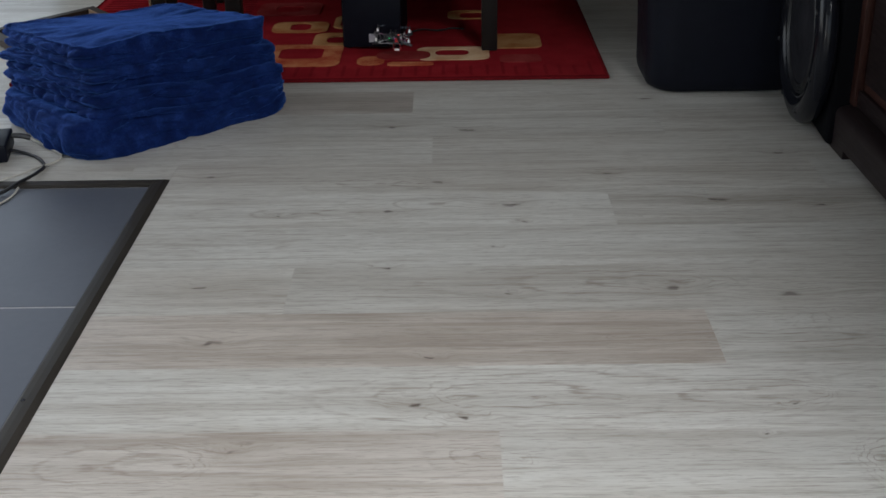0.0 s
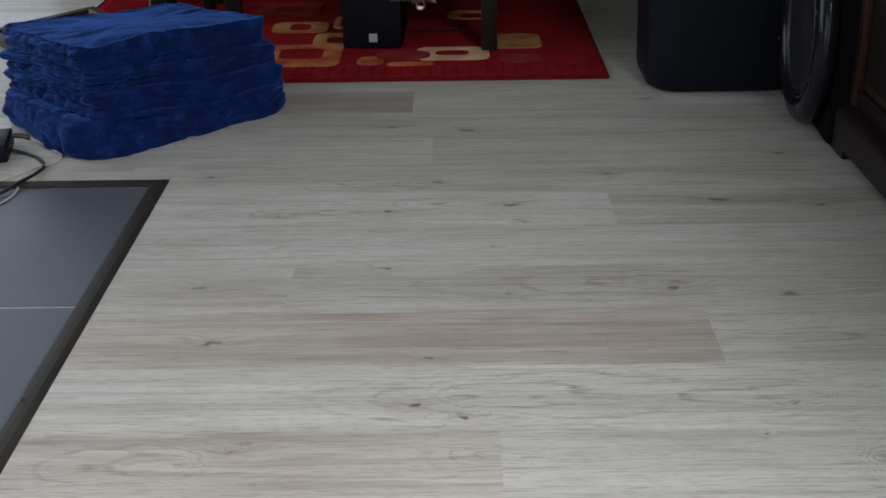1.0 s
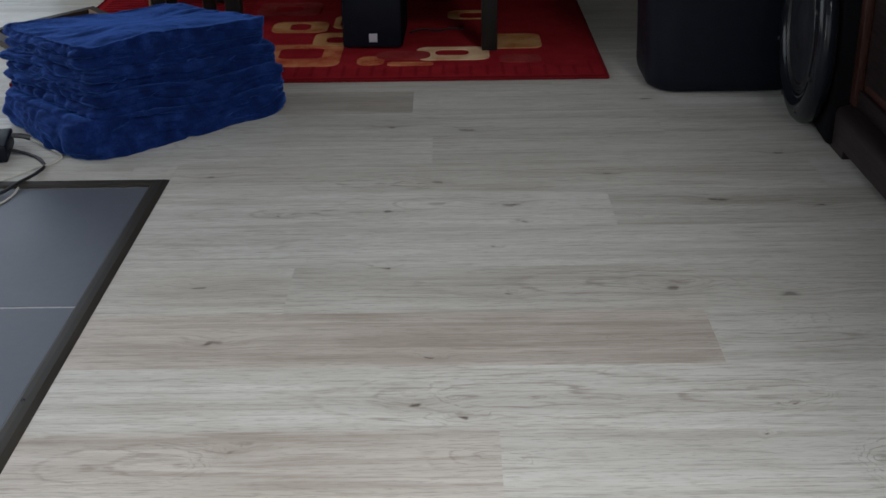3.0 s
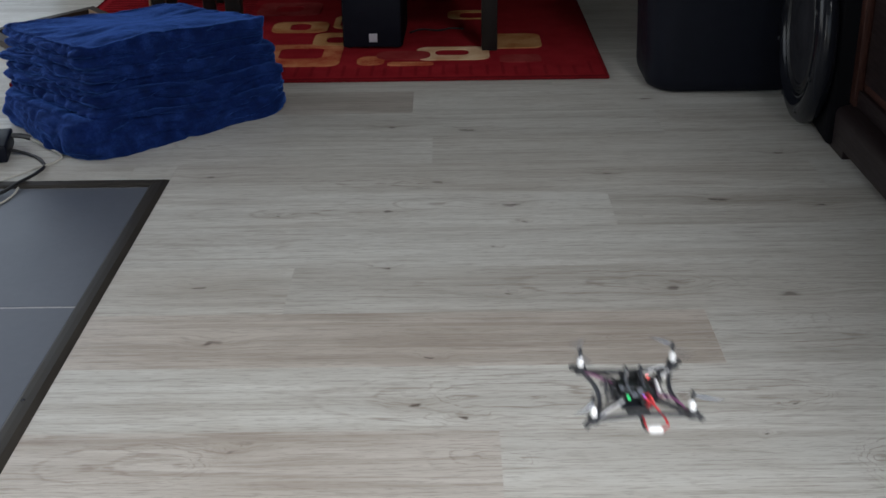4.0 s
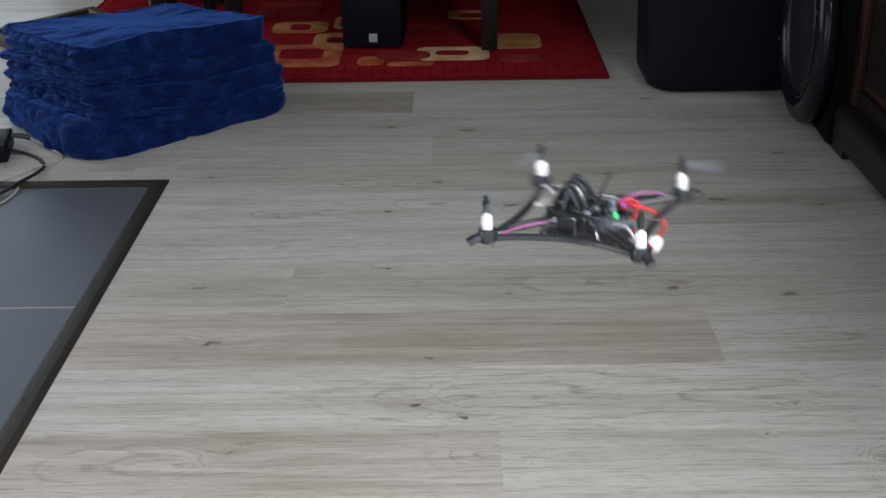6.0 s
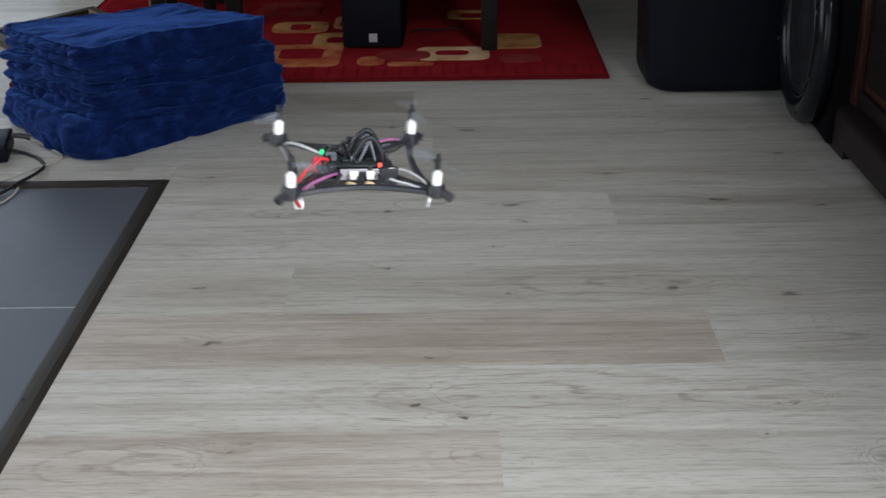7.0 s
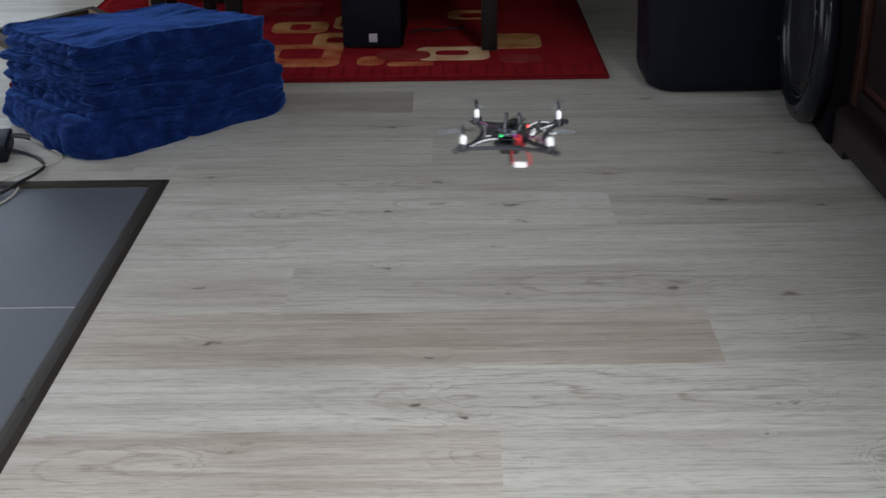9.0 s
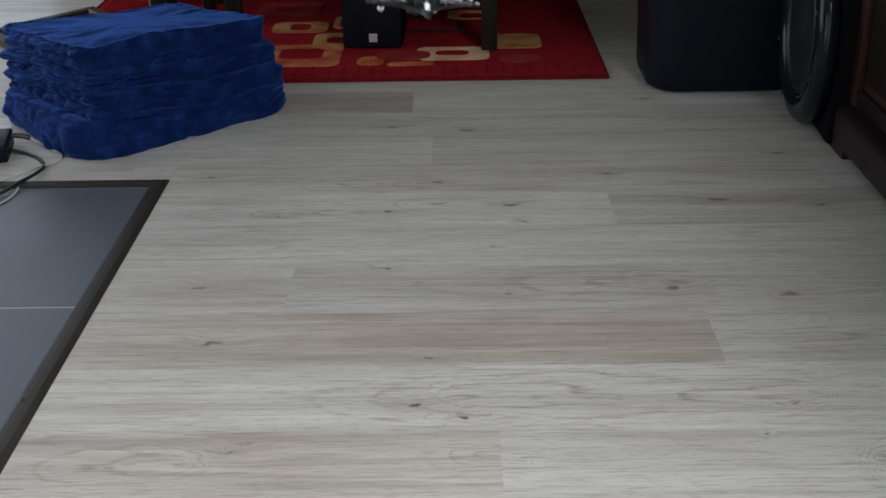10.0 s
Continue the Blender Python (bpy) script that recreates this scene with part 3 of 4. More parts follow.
def base_frame():
    t = thing("wooden_frame", pose(-1.185, 3.945, RUG_TOP + 0.003, 0, 0, 0), "brown wooden frame lying flat beside the rug", "frame")
    # two mitred sides meeting at the far corner, the others hidden behind the towels
    a, b_ = Vector((-0.62, -0.78, 0)).normalized() * 0.40, Vector((0.60, -0.80, 0)).normalized() * 0.40
    corners = [Vector((0, 0, 0)), a, a + b_, b_]
    mid = sum(corners, Vector()) / 4
    for i in range(4):
        p, q = corners[i], corners[(i + 1) % 4]
        pin, qin = p + (mid - p) * 0.15, q + (mid - q) * 0.15
        secs = [[(*v.xy, 0.002) for v in (p, q, qin, pin)], [(*v.xy, 0.024) for v in (p, q, qin, pin)]]
        part("frame_side", loft(secs), BROWN_WOOD, t, smooth=None)
        if i != 3:
            continue
        lip = [pin + (mid - pin) * 0.004, qin + (mid - qin) * 0.004, qin + (mid - qin) * 0.03, pin + (mid - pin) * 0.03]
        part("inner_lip", loft([[(*v.xy, 0.002) for v in lip], [(*v.xy, 0.026) for v in lip]]), PALE_WOOD, t, "pale inner edge", smooth=None)


table()
stool()
tower_speaker()
bin_box()
round_speaker()
cabinet()
base_frame()

# ---- folded blue blankets ----


def folded_blanket(seed, w, d, h, folds, x, y, z0, turned, label):
    """One folded fleece blanket: a soft slab whose edges show its folds, with creases and dents. The stack sinks towards its far corner."""
    outline = []
    n, r = 90, min(w, d) * (0.19 if z0 < 0.06 else 0.09)
    corners = ((w / 2 - r, d / 2 - r, 0), (-w / 2 + r, d / 2 - r, 90), (-w / 2 + r, -d / 2 + r, 180), (w / 2 - r, -d / 2 + r, 270))
    for i, (cx, cy, a) in enumerate(corners):
        for k in range(9):
            t = radians(a + 90 * k / 8)
            outline.append(Vector((cx + r * math.cos(t), cy + r * math.sin(t), 0)))
        nx, ny, na = corners[(i + 1) % 4]
        end = Vector((nx + r * math.cos(radians(a + 90)), ny + r * math.sin(radians(a + 90)), 0))
        last = outline[-1]
        steps = n if i % 2 == 0 else int(n * d / w)
        for k in range(1, steps):
            outline.append(last.lerp(end, k / steps))
    rings = [(s_, 0.0) for s_ in (0.25, 0.6, 0.85)]
    edge = 14 * folds if folds > 1 else 22
    rings += [(1.0, i / edge) for i in range(edge + 1)]
    rings += [(s_, 1.0) for s_ in (0.985, 0.965, 0.94, 0.91, 0.87, 0.82, 0.76, 0.69, 0.61, 0.52, 0.42, 0.31, 0.2, 0.1)]
    b = bmesh.new()
    off = Vector((seed * 3.1, seed * 1.7, seed * 0.9))
    grid = []
    for s_, v in rings:
        row = []
        for p in outline:
            # how much this edge shows open folds: most on the end that faces the light
            open_end = min(max((-p.x - w * 0.36) / (w * 0.08), 0.0), 1.0)
            lift = noise.noise(Vector((p.x * 5, p.y * 5, seed * 4.0))) * 0.35 + noise.noise(Vector((p.x * 11, p.y * 11, seed))) * 0.20
            u = v * folds + lift * (0.3 + 0.35 * open_end) * math.sin(math.pi * v)
            layer, f = math.floor(u), u - math.floor(u)
            puff = (4 * f * (1 - f)) ** 0.6
            slip = noise.noise(Vector((p.x * 3.2, p.y * 3.2, layer * 5.3 + seed))) * (0.012 + 0.006 * open_end)
            ax, ay = abs(p.x) / (w / 2), abs(p.y) / (d / 2)
            nrm = Vector((math.copysign(ax ** 12, p.x), math.copysign(ay ** 12, p.y), 0)).normalized()
            q = p * s_
            lumps = noise.noise(Vector((q.x * 30, q.y * 30, v * h * 70)) + off) * 0.0032 + noise.noise(Vector((q.x * 70, q.y * 70, v * h * 120)) + off) * 0.0012
            if s_ == 1.0:
                wave = noise.noise(Vector((p.x * 8, p.y * 8, v * h * 9)) + off) * 0.013
                wave -= 0.010 * max(1.0 - abs(noise.noise(Vector((p.x * 6, p.y * 6, v * h * 42)) + off)) * 9.0, 0.0) * (1 - open_end)
                crumple = abs(noise.noise(Vector((p.x * 19, p.y * 19, v * h * 34)) + off)) * 0.020 * open_end
                q = p + nrm * ((0.0015 + 0.015 * open_end) * (puff - 1.0) + slip + wave + lumps + crumple)
            else:
                q = p * s_ + nrm * slip * s_ ** 6
            z = v * h
            if v == 1.0 or s_ == 1.0:
                round_edge = max(s_ - 0.90, 0.0) / 0.10 if v == 1.0 else 1.0
                z += v * (noise.noise(Vector((q.x * 6, q.y * 6, seed * 2.0))) * 0.013 + noise.noise(Vector((q.x * 15, q.y * 32, seed * 5.0))) * 0.006 * (1 - 0.5 * round_edge) + lumps)
                z -= v * (0.010 if z0 < 0.18 else 0.002) * round_edge ** 2
                if z0 > 0.18 and v == 1.0 and s_ > 0.95:
                    z += 0.0035
            # at the open end the lower folds are fuller and push the upper ones together
            swell = min(max((-q.x - 0.02) / (w / 2), 0.0), 1.0)
            z += 0.026 * swell * max(math.sin(math.pi * min((z0 + max(z, 0.0)) / 0.255, 1.0)), 0.0)
            z += 0.007 * noise.noise(Vector((q.x * 7 + 9, q.y * 7, math.floor((z0 + z) / 0.06) * 0.5))) * (1.0 if 0.02 < z0 + z < 0.24 else 0.0)
            sink = min(max((q.x / w + q.y / d) * 0.5 + 0.35, 0.0), 1.0)
            z = max((z0 + max(z, 0.0)) * (1 - 0.24 * sink) - z0, -z0 + 0.0)
            row.append(b.verts.new((q.x, q.y, z)))
        grid.append(row)
    k = len(outline)
    for p, q in zip(grid, grid[1:]):
        for i in range(k):
            j = (i + 1) % k
            b.faces.new((p[i], p[j], q[j], q[i]))
    b.faces.new(grid[0][::-1])
    b.faces.new(grid[-1])
    ob = to_object("folded_blanket", b, FLEECE, smooth=180)
    ob.matrix_world = pose(x, y, z0, 0, 0, turned)
    return tagged(ob, label, "blanket", "stack of blue blankets")


folded_blanket(1, 0.595, 0.475, 0.078, 1, -0.768, 2.888, 0.001, 44, "bright blue fleece blanket folded at the bottom of the stack")
folded_blanket(2, 0.540, 0.445, 0.058, 2, -0.758, 2.900, 0.073, 45, "bright blue fleece blanket folded in the stack, edges bulging")
folded_blanket(3, 0.535, 0.430, 0.064, 2, -0.770, 2.908, 0.125, 46, "bright blue fleece blanket folded in layers in the stack")
folded_blanket(4, 0.512, 0.425, 0.070, 2, -0.778, 2.905, 0.184, 45, "bright blue fleece blanket folded on top of the stack")

# ---- adapter and cables ----


def adapter():
    t = thing("power_adapter", pose(-1.079, 2.622, 0.0006, 0, 0, 12), "black mains power adapter with cables on the floor", "power adapter")
    part("case", box(-0.055, 0.055, -0.085, 0.050, 0.0, 0.040, 0.005, 3), BLACK_PLASTIC, t)
    part("strain_relief", tube([(0.055, 0.02, 0.030), (0.078, 0.02, 0.027), (0.096, 0.021, 0.020)], 0.0065), CABLE_BLACK, t)


def cable(points, r, mat, label):
    ob = to_object("cable", tube(points, r, 10, n=10), mat, smooth=180)
    return tagged(ob, label, "cable", "cables by the tiles")


adapter()
cable([(-0.990, 2.665, 0.018), (-0.975, 2.668, 0.008), (-0.951, 2.648, 0.0036), (-0.905, 2.600, 0.0034), (-0.893, 2.570, 0.0034), (-0.905, 2.535, 0.0036), (-0.925, 2.495, 0.0085),
       (-0.945, 2.455, 0.0098), (-0.985, 2.415, 0.0090), (-1.06, 2.36, 0.0034), (-1.2, 2.30, 0.0034)], 0.0026, CABLE_CREAM, "thin cream cable looped on the floor")
cable([(-1.018, 2.600, 0.014), (-0.980, 2.596, 0.006), (-0.938, 2.560, 0.0046), (-0.914, 2.510, 0.0046), (-0.917, 2.450, 0.0090), (-0.934, 2.400, 0.0105), (-0.965, 2.345, 0.0046),
       (-1.05, 2.26, 0.0036), (-1.2, 2.18, 0.0036)], 0.0038, CABLE_BLACK, "black cable looped over the wooden edging")
cable([(-0.930, 2.384, 0.0050), (-0.931, 2.352, 0.0016), (-0.942, 2.305, 0.0016), (-0.975, 2.24, 0.0016), (-1.1, 2.16, 0.0016)], 0.0022, CABLE_CREAM, "thin cream cable on the grey tile")

cable([(-0.125, 3.62, RUG_TOP + 0.006), (-0.09, 3.66, RUG_TOP + 0.005), (-0.04, 3.645, RUG_TOP + 0.005), (0.0, 3.67, RUG_TOP + 0.005), (0.04, 3.66, RUG_TOP + 0.005)], 0.0028, WIRE_BLACK, "black cable lying on the red rug")

# ---- the small quadcopter ----
S = 0.046  # half the distance between neighbouring motors


def quadcopter():
    q = thing("quadcopter", pose(0, 0, 0), "small black quadcopter with bright steel motors and red battery lead", "drone")
    zf = -0.0095
    # concave side rails between the motor holders
    for i in range(4):
        m_ = radians(90 + 90 * i)
        ca, sa = math.cos(m_), math.sin(m_)
        bow = 0.0345 if i % 2 else 0.0400
        pts = []
        for f in (-1.0, -0.72, -0.36, 0.0, 0.36, 0.72, 1.0):
            out, along = bow + (S - bow) * abs(f) ** 1.9, S * f
            pts.append((out * ca - along * sa, out * sa + along * ca, zf - 0.0022))
        part("side_rail", tube(pts, 0.0024, 8, 0.9, n=4), CARBON, q)
    rotors = []
    wires = {0: (WIRE_WHITE, WIRE_WHITE), 1: (WIRE_PINK, WIRE_BLACK), 2: (WIRE_WHITE, WIRE_BLACK), 3: (WIRE_PINK, WIRE_BLACK)}
    for i in range(4):
        a = radians(45 + 90 * i)
        ux, uy = math.cos(a), math.sin(a)
        x, y = S * math.sqrt(2) * ux, S * math.sqrt(2) * uy
        part("arm", tube([(x * 0.30, y * 0.30, zf + 0.001), (x * 0.65, y * 0.65, zf), (x, y, zf)], 0.0021, 8, 0.8), CARBON, q)
        part("motor_holder", turn_at([(0.0, -0.0138), (0.0048, -0.0138), (0.0060, -0.0125), (0.0060, -0.0080), (0.0050, -0.0054), (0.0040, -0.0050)], x, y), CARBON, q)
        part("landing_foot", tube([(x + 0.003 * ux, y + 0.003 * uy, -0.0100), (x + 0.0085 * ux, y + 0.0085 * uy, -0.0106), (x + 0.0122 * ux, y + 0.0122 * uy, -0.0122)], 0.0030, 8), CARBON, q)
        part("motor", turn_at([(0.0, -0.0085), (0.0032, -0.0085), (0.0032, 0.0022), (0.0027, 0.0029), (0.0013, 0.0032), (0.0013, 0.0075), (0.0, 0.0075)], x, y, seg=28), STEEL, q, "bright steel motor can")
        for k, mat in enumerate(wires[i]):
            s_ = (-1) ** k * 0.006
            px, py = -uy * s_ * 0.7, ux * s_ * 0.7
            part("motor_wire", tube([(x * 0.93 + px * 0.4, y * 0.93 + py * 0.4, -0.0125), (x * 0.78 + px, y * 0.78 + py, -0.0075 - 0.002 * k), (x * 0.55 + px * 1.5, y * 0.55 + py * 1.5, -0.006 - 0.003 * k),
                                     (x * 0.36 + px, y * 0.36 + py, -0.0085)], 0.0009, 8), mat, q)
        # propeller: hub and two twisted blades
        rot = new("propeller")
        rot.parent = q
        rot.location = (x, y, 0.0098)
        part("hub", turn([(0.0, -0.0048), (0.0017, -0.0048), (0.0019, -0.001), (0.0022, 0.0), (0.0022, 0.0018), (0.0016, 0.0022), (0.0014, 0.0052), (0.0, 0.0055)], 16), CARBON, rot)
        for s_ in (1, -1):
            secs = []
            for f, chord in ((0.08, 0.0028), (0.2, 0.0050), (0.4, 0.0066), (0.65, 0.0060), (0.88, 0.0046), (1.0, 0.0018)):
                tw = radians(30 - 22 * f) * (1 if i % 2 else -1)
                r = 0.0275 * f
                row = []
                for u, tz in ((-0.5, 0), (0, 0.0005), (0.5, 0), (0, -0.0004)):
                    row.append((s_ * r, s_ * u * chord * math.cos(tw), u * chord * math.sin(tw) + tz))
                secs.append(row)
            part("blade", loft(secs), ROTOR, rot, smooth=60)
        rotors.append(rot)
    # centre plates and battery
    part("bottom_plate", slab(rounded_outline(-0.017, 0.017, -0.027, 0.027, 0.006), -0.0145, -0.0128), CARBON, q, smooth=None)
    part("battery", box(-0.0105, 0.0105, -0.027, 0.024, -0.0235, -0.0148, 0.0022, 2), WIRE_BLACK, q, "black wrapped battery")
    part("circuit_board", box(-0.0145, 0.0145, -0.018, 0.018, -0.0066, -0.0052, 0.0004, 1), PCB, q, "dark circuit board")
    for x in (-0.0125, 0.0125):
        for y in (-0.016, 0.016):
            part("standoff", turn_at([(0.0, -0.0127), (0.0016, -0.0127), (0.0016, -0.0068), (0.0, -0.0068)], x, y, seg=10), CARBON, q)
    for x, y in ((0.0217, 0.0075), (0.0217, -0.0035)):
        part("connector", box(x, x + 0.0026, y - 0.0028, y + 0.0028, -0.0112, -0.0056, 0.0006, 1), WHITE_PLASTIC, q, "white connector")
    part("receiver_board", box(0.0204, 0.0216, -0.012, 0.013, -0.0122, -0.0048, 0.0004, 1), BADGE, q, "pale receiver board")
    part("chip", box(0.0217, 0.0229, 0.0002, 0.0042, -0.0108, -0.0060, 0.0004, 1), WIRE_BLACK, q)
    for y in (-0.005, 0.007):
        part("coil", tube([(0.023, y - 0.003, -0.0150), (0.0255, y - 0.002, -0.0130), (0.026, y + 0.002, -0.0136), (0.024, y + 0.003, -0.0160)], 0.0014, 6), BRASS, q, "tan wire coil")
    part("upper_plate", slab(rounded_outline(-0.020, 0.020, -0.019, 0.020, 0.004), -0.0098, -0.0088), CARBON, q, smooth=None)
    for x, y, mat in ((-0.009, -0.010, WIRE_BLACK), (-0.010, 0.004, PCB), (0.004, 0.010, WIRE_BLACK), (0.0, -0.004, WIRE_BLACK)):
        part("component", box(x - 0.003, x + 0.003, y - 0.0035, y + 0.0035, -0.0051, -0.0028, 0.0005, 1), mat, q)
    # receiver plates standing at the sides
    for x, y in ((-0.027, 0.004), (0.027, 0.0185)):
        part("side_plate", box(x - 0.0016, x + 0.0016, y - 0.006, y + 0.006, -0.0140, -0.001, 0.0008, 1), CARBON, q)
        part("cross_bar", tube([(x, 0.0, zf), (x * 0.75, 0.0, zf), (x * 0.5, 0.0, zf)], 0.002, 8, 0.8), CARBON, q)
    # solder stubs and plugs round the boards
    rng = random.Random(7)
    for k in range(14):
        a = rng.uniform(0, 2 * math.pi)
        x, y = 0.021 * math.cos(a), 0.023 * math.sin(a)
        w = rng.uniform(0.0015, 0.0032)
        part("plug_block", box(x - w, x + w, y - w * 0.8, y + w * 0.8, -0.0126, rng.uniform(-0.007, -0.001), 0.0004, 1), rng.choice((CARBON, WIRE_BLACK, CARBON, PCB)), q)
    for x in (-0.030, 0.030):
        for y in (-0.010, 0.012):
            part("bracket", tube([(x * 0.55, y, -0.0115), (x * 0.85, y * 1.3, -0.0075), (x, y * 1.6, -0.0125)], 0.0015, 6), CARBON, q)
    # camera cage: two upright fins with a pod between
    for x in (-0.0078, 0.0078):
        part("cage_loop", tube([(x, -0.003, -0.0045), (x, 0.000, 0.002), (x * 0.9, 0.0040, 0.0085), (x * 0.9, 0.0085, 0.0112), (x * 0.9, 0.0125, 0.0085), (x, 0.0160, 0.002), (x, 0.017, -0.0045)], 0.0018, 8, 1.0, n=5), CARBON, q)
        # the struts' lighter grey puts the window's glare into their colour
        part("cage_strut", tube([(x, 0.0020, -0.0045), (x * 0.95, 0.0052, 0.0020), (x * 0.9, 0.0082, 0.0092)], 0.0010, 6), DULL_SILVER, q, "cage strut greyed for window glare")
        part("cage_strut", tube([(x * 0.9, 0.0082, 0.0092), (x * 0.95, 0.0105, 0.0030), (x, 0.0125, -0.0045)], 0.0010, 6), DULL_SILVER, q, "cage strut greyed for window glare")
    # clutter on the deck in front of the cage
    rng = random.Random(3)
    for k in range(12):
        x, y = rng.uniform(-0.013, 0.013), rng.uniform(-0.017, 0.000)
        w, h = rng.uniform(0.0012, 0.0034), rng.uniform(0.0012, 0.0050)
        part("component", box(x - w, x + w, y - w * 0.7, y + w * 0.7, -0.0051, -0.0050 + h, 0.0004, 1), rng.choice((CARBON, WIRE_BLACK, PCB, CARBON, DULL_SILVER)), q)
    part("camera_pod", box(-0.0046, 0.0046, 0.0085, 0.014, -0.0035, 0.0040, 0.0012, 2), WIRE_BLACK, q)
    part("lens", turn_x(0.0030, 0.014, 0.0005), CARBON, q)
    part("aerial", tube([(0.004, -0.004, -0.005), (0.010, -0.008, 0.006), (0.016, -0.010, 0.012)], 0.0009, 6), WIRE_BLACK, q)
    # lights
    for x, y, mat, lab in ((-0.009, -0.0205, LED_GREEN, "green lit diode"), (0.0155, 0.0145, LED_RED, "red lit diode"), (0.0055, -0.0215, LED_BLUE, "blue lit diode")):
        part("diode", turn_at([(0.0, -0.0016), (0.0013, -0.0013), (0.0016, 0.0), (0.0013, 0.0013), (0.0, 0.0017)], x, y, -0.0046, 12), mat, q, lab)
    # battery lead
    part("lead_wire", tube([(0.006, -0.019, -0.006), (0.011, -0.029, -0.006), (0.019, -0.038, -0.013), (0.0245, -0.041, -0.022), (0.0235, -0.038, -0.0290), (0.0190, -0.0375, -0.0305)], 0.0012, 8), WIRE_RED, q, "red battery wire")
    part("lead_wire", tube([(0.007, -0.018, -0.004), (0.0105, -0.024, -0.002), (0.013, -0.028, -0.006), (0.0105, -0.027, -0.010), (0.006, -0.025, -0.014)], 0.0012, 8), WIRE_RED, q, "red battery wire")
    part("lead_wire", tube([(0.004, -0.020, -0.006), (0.006, -0.026, -0.003), (0.0085, -0.028, -0.007), (0.0075, -0.026, -0.012)], 0.0011, 8), WIRE_RED, q, "red battery wire")
    part("lead_wire", tube([(0.001, -0.027, -0.019), (0.002, -0.033, -0.024), (0.0035, -0.037, -0.029), (0.008, -0.038, -0.0304)], 0.0014, 8), WIRE_BLACK, q, "black battery wire")
    part("lead_wire", tube([(0.003, -0.027, -0.018), (0.0045, -0.034, -0.025), (0.006, -0.038, -0.0295), (0.009, -0.038, -0.0306)], 0.0010, 8), WIRE_RED, q, "red battery wire")
    part("plug", box(0.0068, 0.0205, -0.0412, -0.0342, -0.0332, -0.0276, 0.0016, 2), WHITE_PLASTIC, q, "white battery plug")
    part("cable_tie", tube([(0.030, 0.046, -0.018), (0.036, 0.044, -0.0225), (0.044, 0.042, -0.021)], 0.0013, 6), WHITE_PLASTIC, q, "white cable tie")
    return q, rotors


def turn_x(r, y, z):
    b = turn([(0.0, 0.0), (r, 0.0), (r, 0.004), (r * 0.6, 0.0045), (0.0, 0.003)], 16)
    bmesh.ops.transform(b, matrix=Matrix.Translation((0, y, z)) @ Matrix.Rotation(radians(-90), 4, "X"), verts=b.verts)
    return b


DRONE, PROPELLERS = quadcopter()

# ---- plank floor ----
SEAM = 1.4365  # a seam between two courses
COURSE = 0.180
LENGTH = 1.50
# joints seen in the courses, by course number
JOINTS = {-1: 0.062, 0: 0.68, 1: 0.422, 2: -0.291, 3: 0.86, 4: 0.323, 5: 0.79, 6: -0.046, 7: 0.505, 8: -0.099}
WARM = {(-1, 0): 1, (1, 0): 3, (2, 1): 2, (8, 0): 1, (7, 1): 2, (6, 1): 2, (5, 0): 2, (5, -1): 2, (4, 1): 2, (-1, 1): 0, (2, 0): 2}


def plank_floor():
    b = box(X0, X1, Y0, Y1, -0.06, -0.021)
    box(X1, SHADE_BAY[0], Y0, SHADE_BAY[1], -0.06, -0.021, bm=b)
    bed = to_object("floor", b, SCREED)
    tagged(bed, "pale grey oak-look plank floor", "floor", kind="structure")
    meshes = {}
    rng = random.Random(11)

    def plank(x0, x1, y0, y1, mat):
        g = 0.00002
        key = (round(x1 - x0, 3), round(y1 - y0, 3), mat.name)
        if key not in meshes:
            b = box(-key[0] / 2 + g, key[0] / 2 - g, -key[1] / 2 + g, key[1] / 2 - g, -0.009, 0.0, 0.0002, 1)
            meshes[key] = bpy.data.meshes.new("plank")
            b.to_mesh(meshes[key])
            b.free()
            meshes[key].materials.append(mat)
        ob = new("plank", meshes[key])
        ob.location = ((x0 + x1) / 2, (y0 + y1) / 2, 0)
        ob.parent = bed

    k = math.floor((Y0 - SEAM) / COURSE)
    while SEAM + k * COURSE < Y1:
        y0, y1 = max(SEAM + k * COURSE, Y0), min(SEAM + (k + 1) * COURSE, Y1)
        joint = JOINTS.get(k, rng.uniform(-0.6, 0.6))
        x = joint - LENGTH * 4
        i = -3
        end = SHADE_BAY[0] if y0 < SHADE_BAY[1] else X1
        while x < end:
            a, b_ = max(x, X0), min(x + LENGTH, end)
            code = WARM.get((k, i), rng.choice((0, 0, 0, 2)) if k not in JOINTS or i not in (0, 1) else 0)
            mat = (OAK_PALE, OAK_WARM, OAK_GREY, OAK_BROWN)[code]
            if b_ - a > 0.01:
                if y1 <= TRIM_Y:
                    a = max(a, TRIM_X)
                    if b_ - a > 0.01:
                        plank(a, b_, y0, y1, mat)
                elif y0 < TRIM_Y:
                    if a < TRIM_X:
                        plank(a, min(b_, TRIM_X), TRIM_Y, y1, mat)
                    if b_ > TRIM_X:
                        plank(max(a, TRIM_X), b_, y0, y1, mat)
                else:
                    plank(a, b_, y0, y1, mat)
            x += LENGTH
            i += 1
        k += 1


plank_floor()

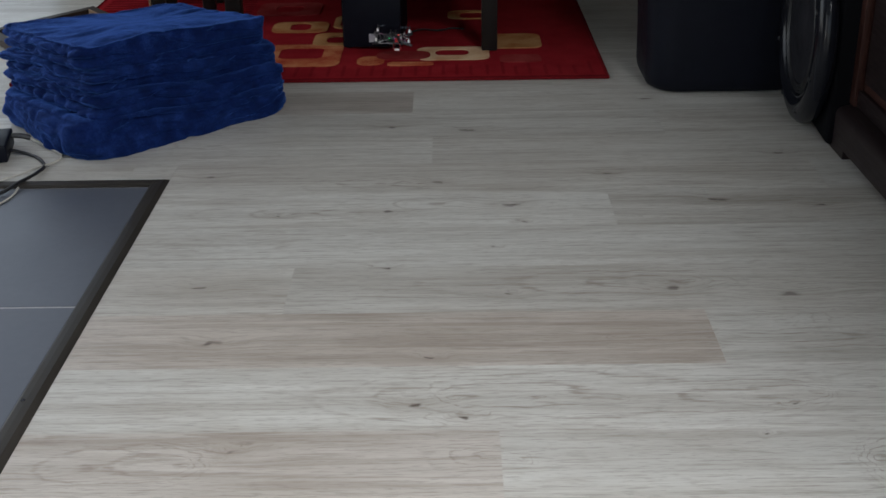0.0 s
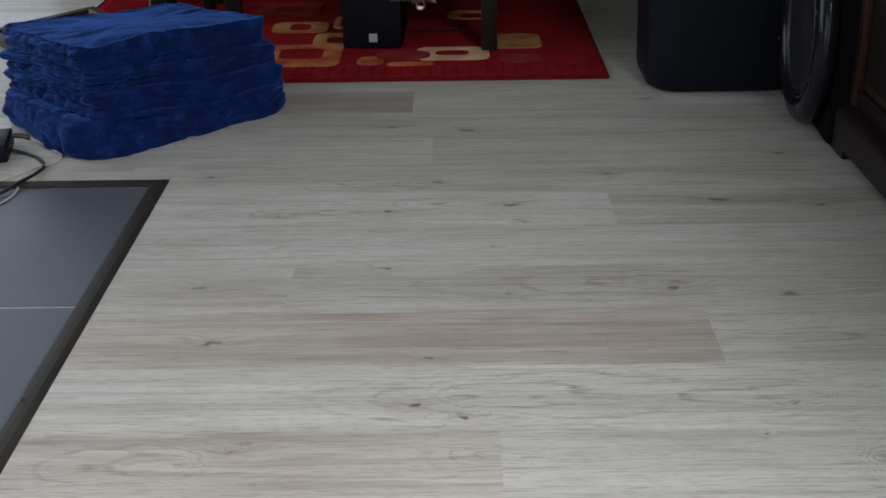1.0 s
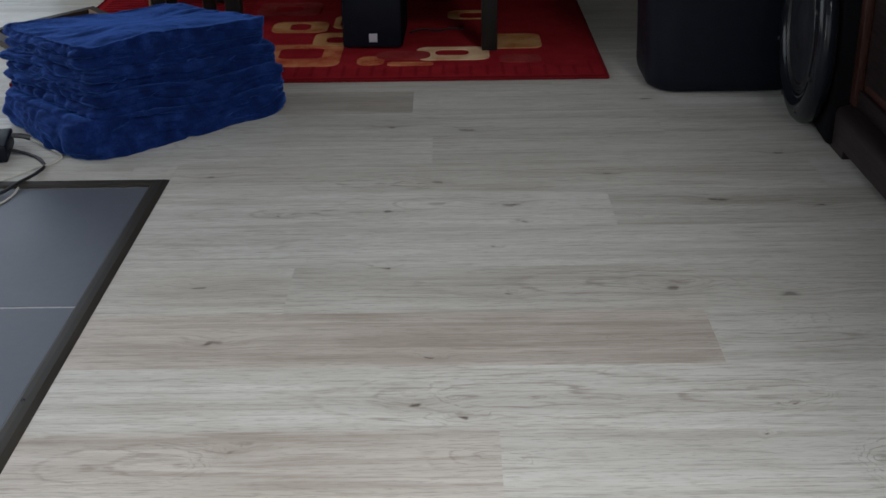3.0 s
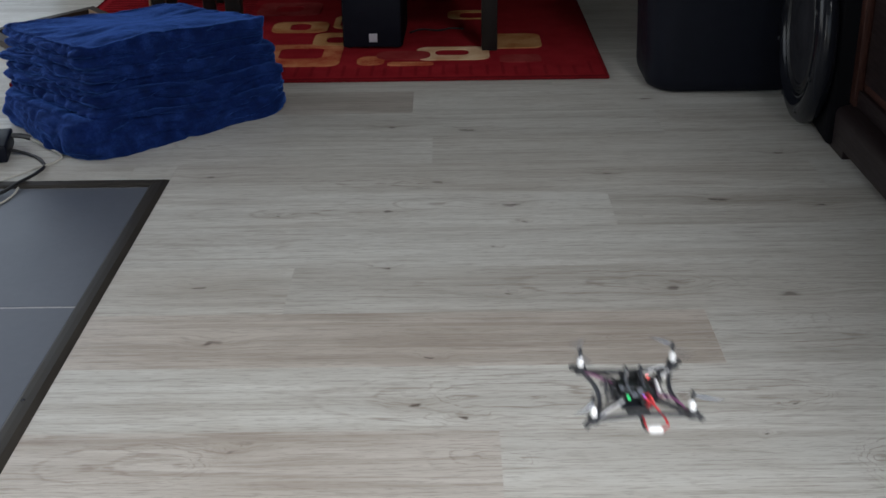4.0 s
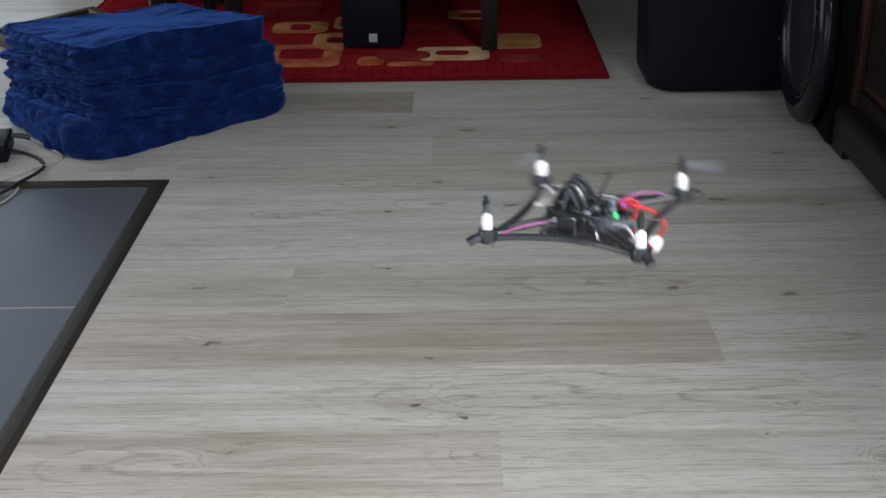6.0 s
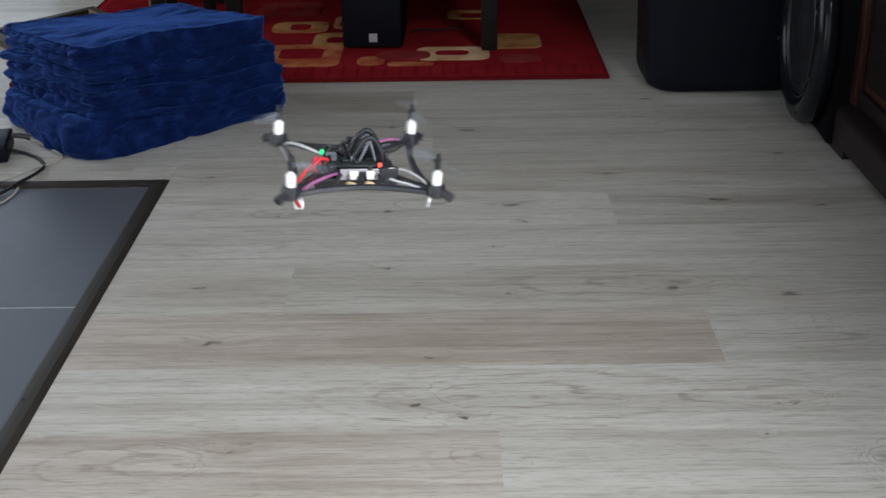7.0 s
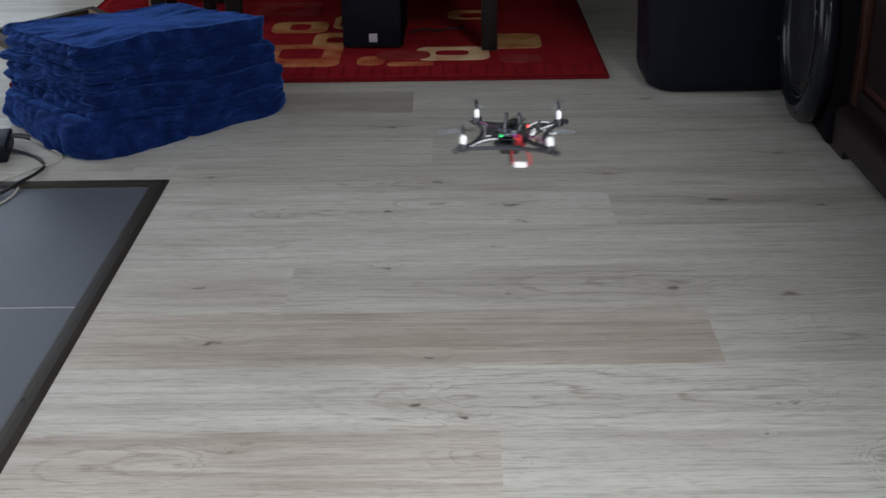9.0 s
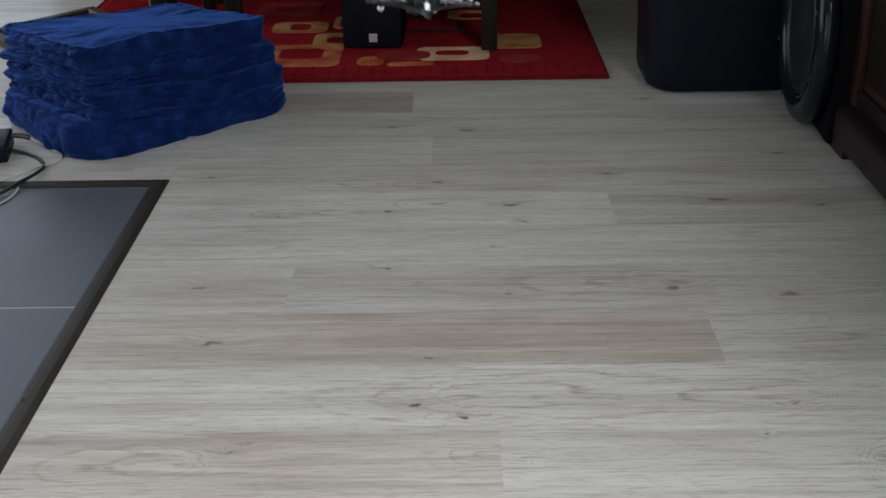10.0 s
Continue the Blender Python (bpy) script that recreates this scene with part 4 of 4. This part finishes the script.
# ---- flight: seconds, x, y, z, tilt, lean, heading ----
FLIGHT = [
    (0.00, -0.1654, 3.3662, 0.0732, 3.1, 3.4, 0.2),
    (0.50, -0.1108, 3.1137, 0.1270, 1.6, -0.3, -5.9),
    (0.70, -0.0893, 2.9824, 0.1727, 1.1, -0.5, -10.3),
    (0.90, -0.0780, 2.8638, 0.2708, -0.1, 0.2, -11.6),
    (1.10, -0.0750, 2.8000, 0.3600, -2.0, 0.0, -11.0),
    (1.50, -0.0400, 2.4500, 0.6200, -3.0, 0.0, -10.0),
    (2.10, 0.0300, 1.9500, 0.7800, 2.0, 0.0, -6.0),
    (2.70, 0.0900, 1.5800, 0.7600, 4.0, -2.0, -3.0),
    (3.30, 0.1300, 1.3200, 0.5200, 3.0, -2.0, -1.0),
    (3.80, 0.1476, 1.1075, 0.3505, 1.1, -1.9, -0.4),
    (4.00, 0.1721, 0.9937, 0.3424, -0.3, -2.1, 1.8),
    (4.20, 0.1774, 0.8604, 0.3694, -1.3, -1.1, 3.6),
    (4.50, 0.1768, 0.7404, 0.4038, 0.6, -2.7, -0.8),
    (4.70, 0.1741, 0.7062, 0.4338, 0.4, -3.2, -0.7),
    (5.00, 0.1591, 0.5922, 0.5544, -4.1, 1.6, 4.7),
    (5.20, 0.1535, 0.5925, 0.5941, -3.9, 2.3, 4.0),
    (5.50, 0.1465, 0.6084, 0.6298, -3.0, -1.2, 4.5),
    (5.70, 0.1322, 0.6281, 0.6504, -2.4, -1.0, 17.3),
    (5.97, 0.0860, 0.6608, 0.6652, -2.7, -0.6, 60.0),
    (6.25, 0.0398, 0.6936, 0.6801, -3.1, -0.1, 115.0),
    (6.53, -0.0064, 0.7263, 0.6750, -3.4, 0.3, 177.0),
    (6.80, -0.0526, 0.7590, 0.6699, -3.8, 0.7, 243.6),
    (7.00, -0.0641, 0.7419, 0.6725, -4.6, 2.2, 281.8),
    (7.20, -0.0448, 0.7029, 0.6867, -5.5, 2.7, 320.4),
    (7.40, 0.0057, 0.6736, 0.7060, -4.7, 2.8, 357.8),
    (7.50, 0.0380, 0.6697, 0.7180, -4.7, 2.0, 374.0),
    (7.60, 0.0696, 0.6648, 0.7336, -6.7, 2.2, 387.4),
    (7.80, 0.1216, 0.6924, 0.7464, -6.6, -1.9, 395.1),
    (8.00, 0.1441, 0.7349, 0.7401, -6.5, -1.3, 395.9),
    (8.30, 0.1371, 0.8581, 0.6865, -3.6, -0.0, 394.6),
    (8.50, 0.1218, 0.9850, 0.6309, -1.9, 0.4, 394.0),
    (8.80, 0.0932, 1.1562, 0.5540, 0.3, -1.4, 380.9),
    (9.00, 0.0649, 1.2358, 0.5198, -0.5, -1.5, 349.7),
    (9.20, 0.0271, 1.3129, 0.4947, -0.7, -1.4, 311.2),
    (9.40, -0.0138, 1.3941, 0.4870, -1.9, -2.2, 272.8),
    (9.50, -0.0301, 1.4341, 0.4929, -2.3, -3.4, 252.0),
    (9.60, -0.0424, 1.4777, 0.5028, -2.5, -3.1, 231.2),
    (9.70, -0.0478, 1.5172, 0.5203, -0.9, -3.6, 208.7),
    (9.90, -0.0402, 1.5811, 0.5605, 1.4, -3.6, 163.2),
    (10.00, -0.0365, 1.6130, 0.5805, 2.6, -3.6, 140.4),
]


def motions():
    walk(DRONE, [(t, pose(x, y, z, rx, ry, rz)) for t, x, y, z, rx, ry, rz in FLIGHT])
    for i, rot in enumerate(PROPELLERS):
        way = 1 if i % 2 else -1
        base = rot.location.copy()
        walk(rot, [(k / FPS, pose(*base, 0, 0, way * (83.0 * k + 31 * i))) for k in range(int(10 * FPS) + 1)])


motions()
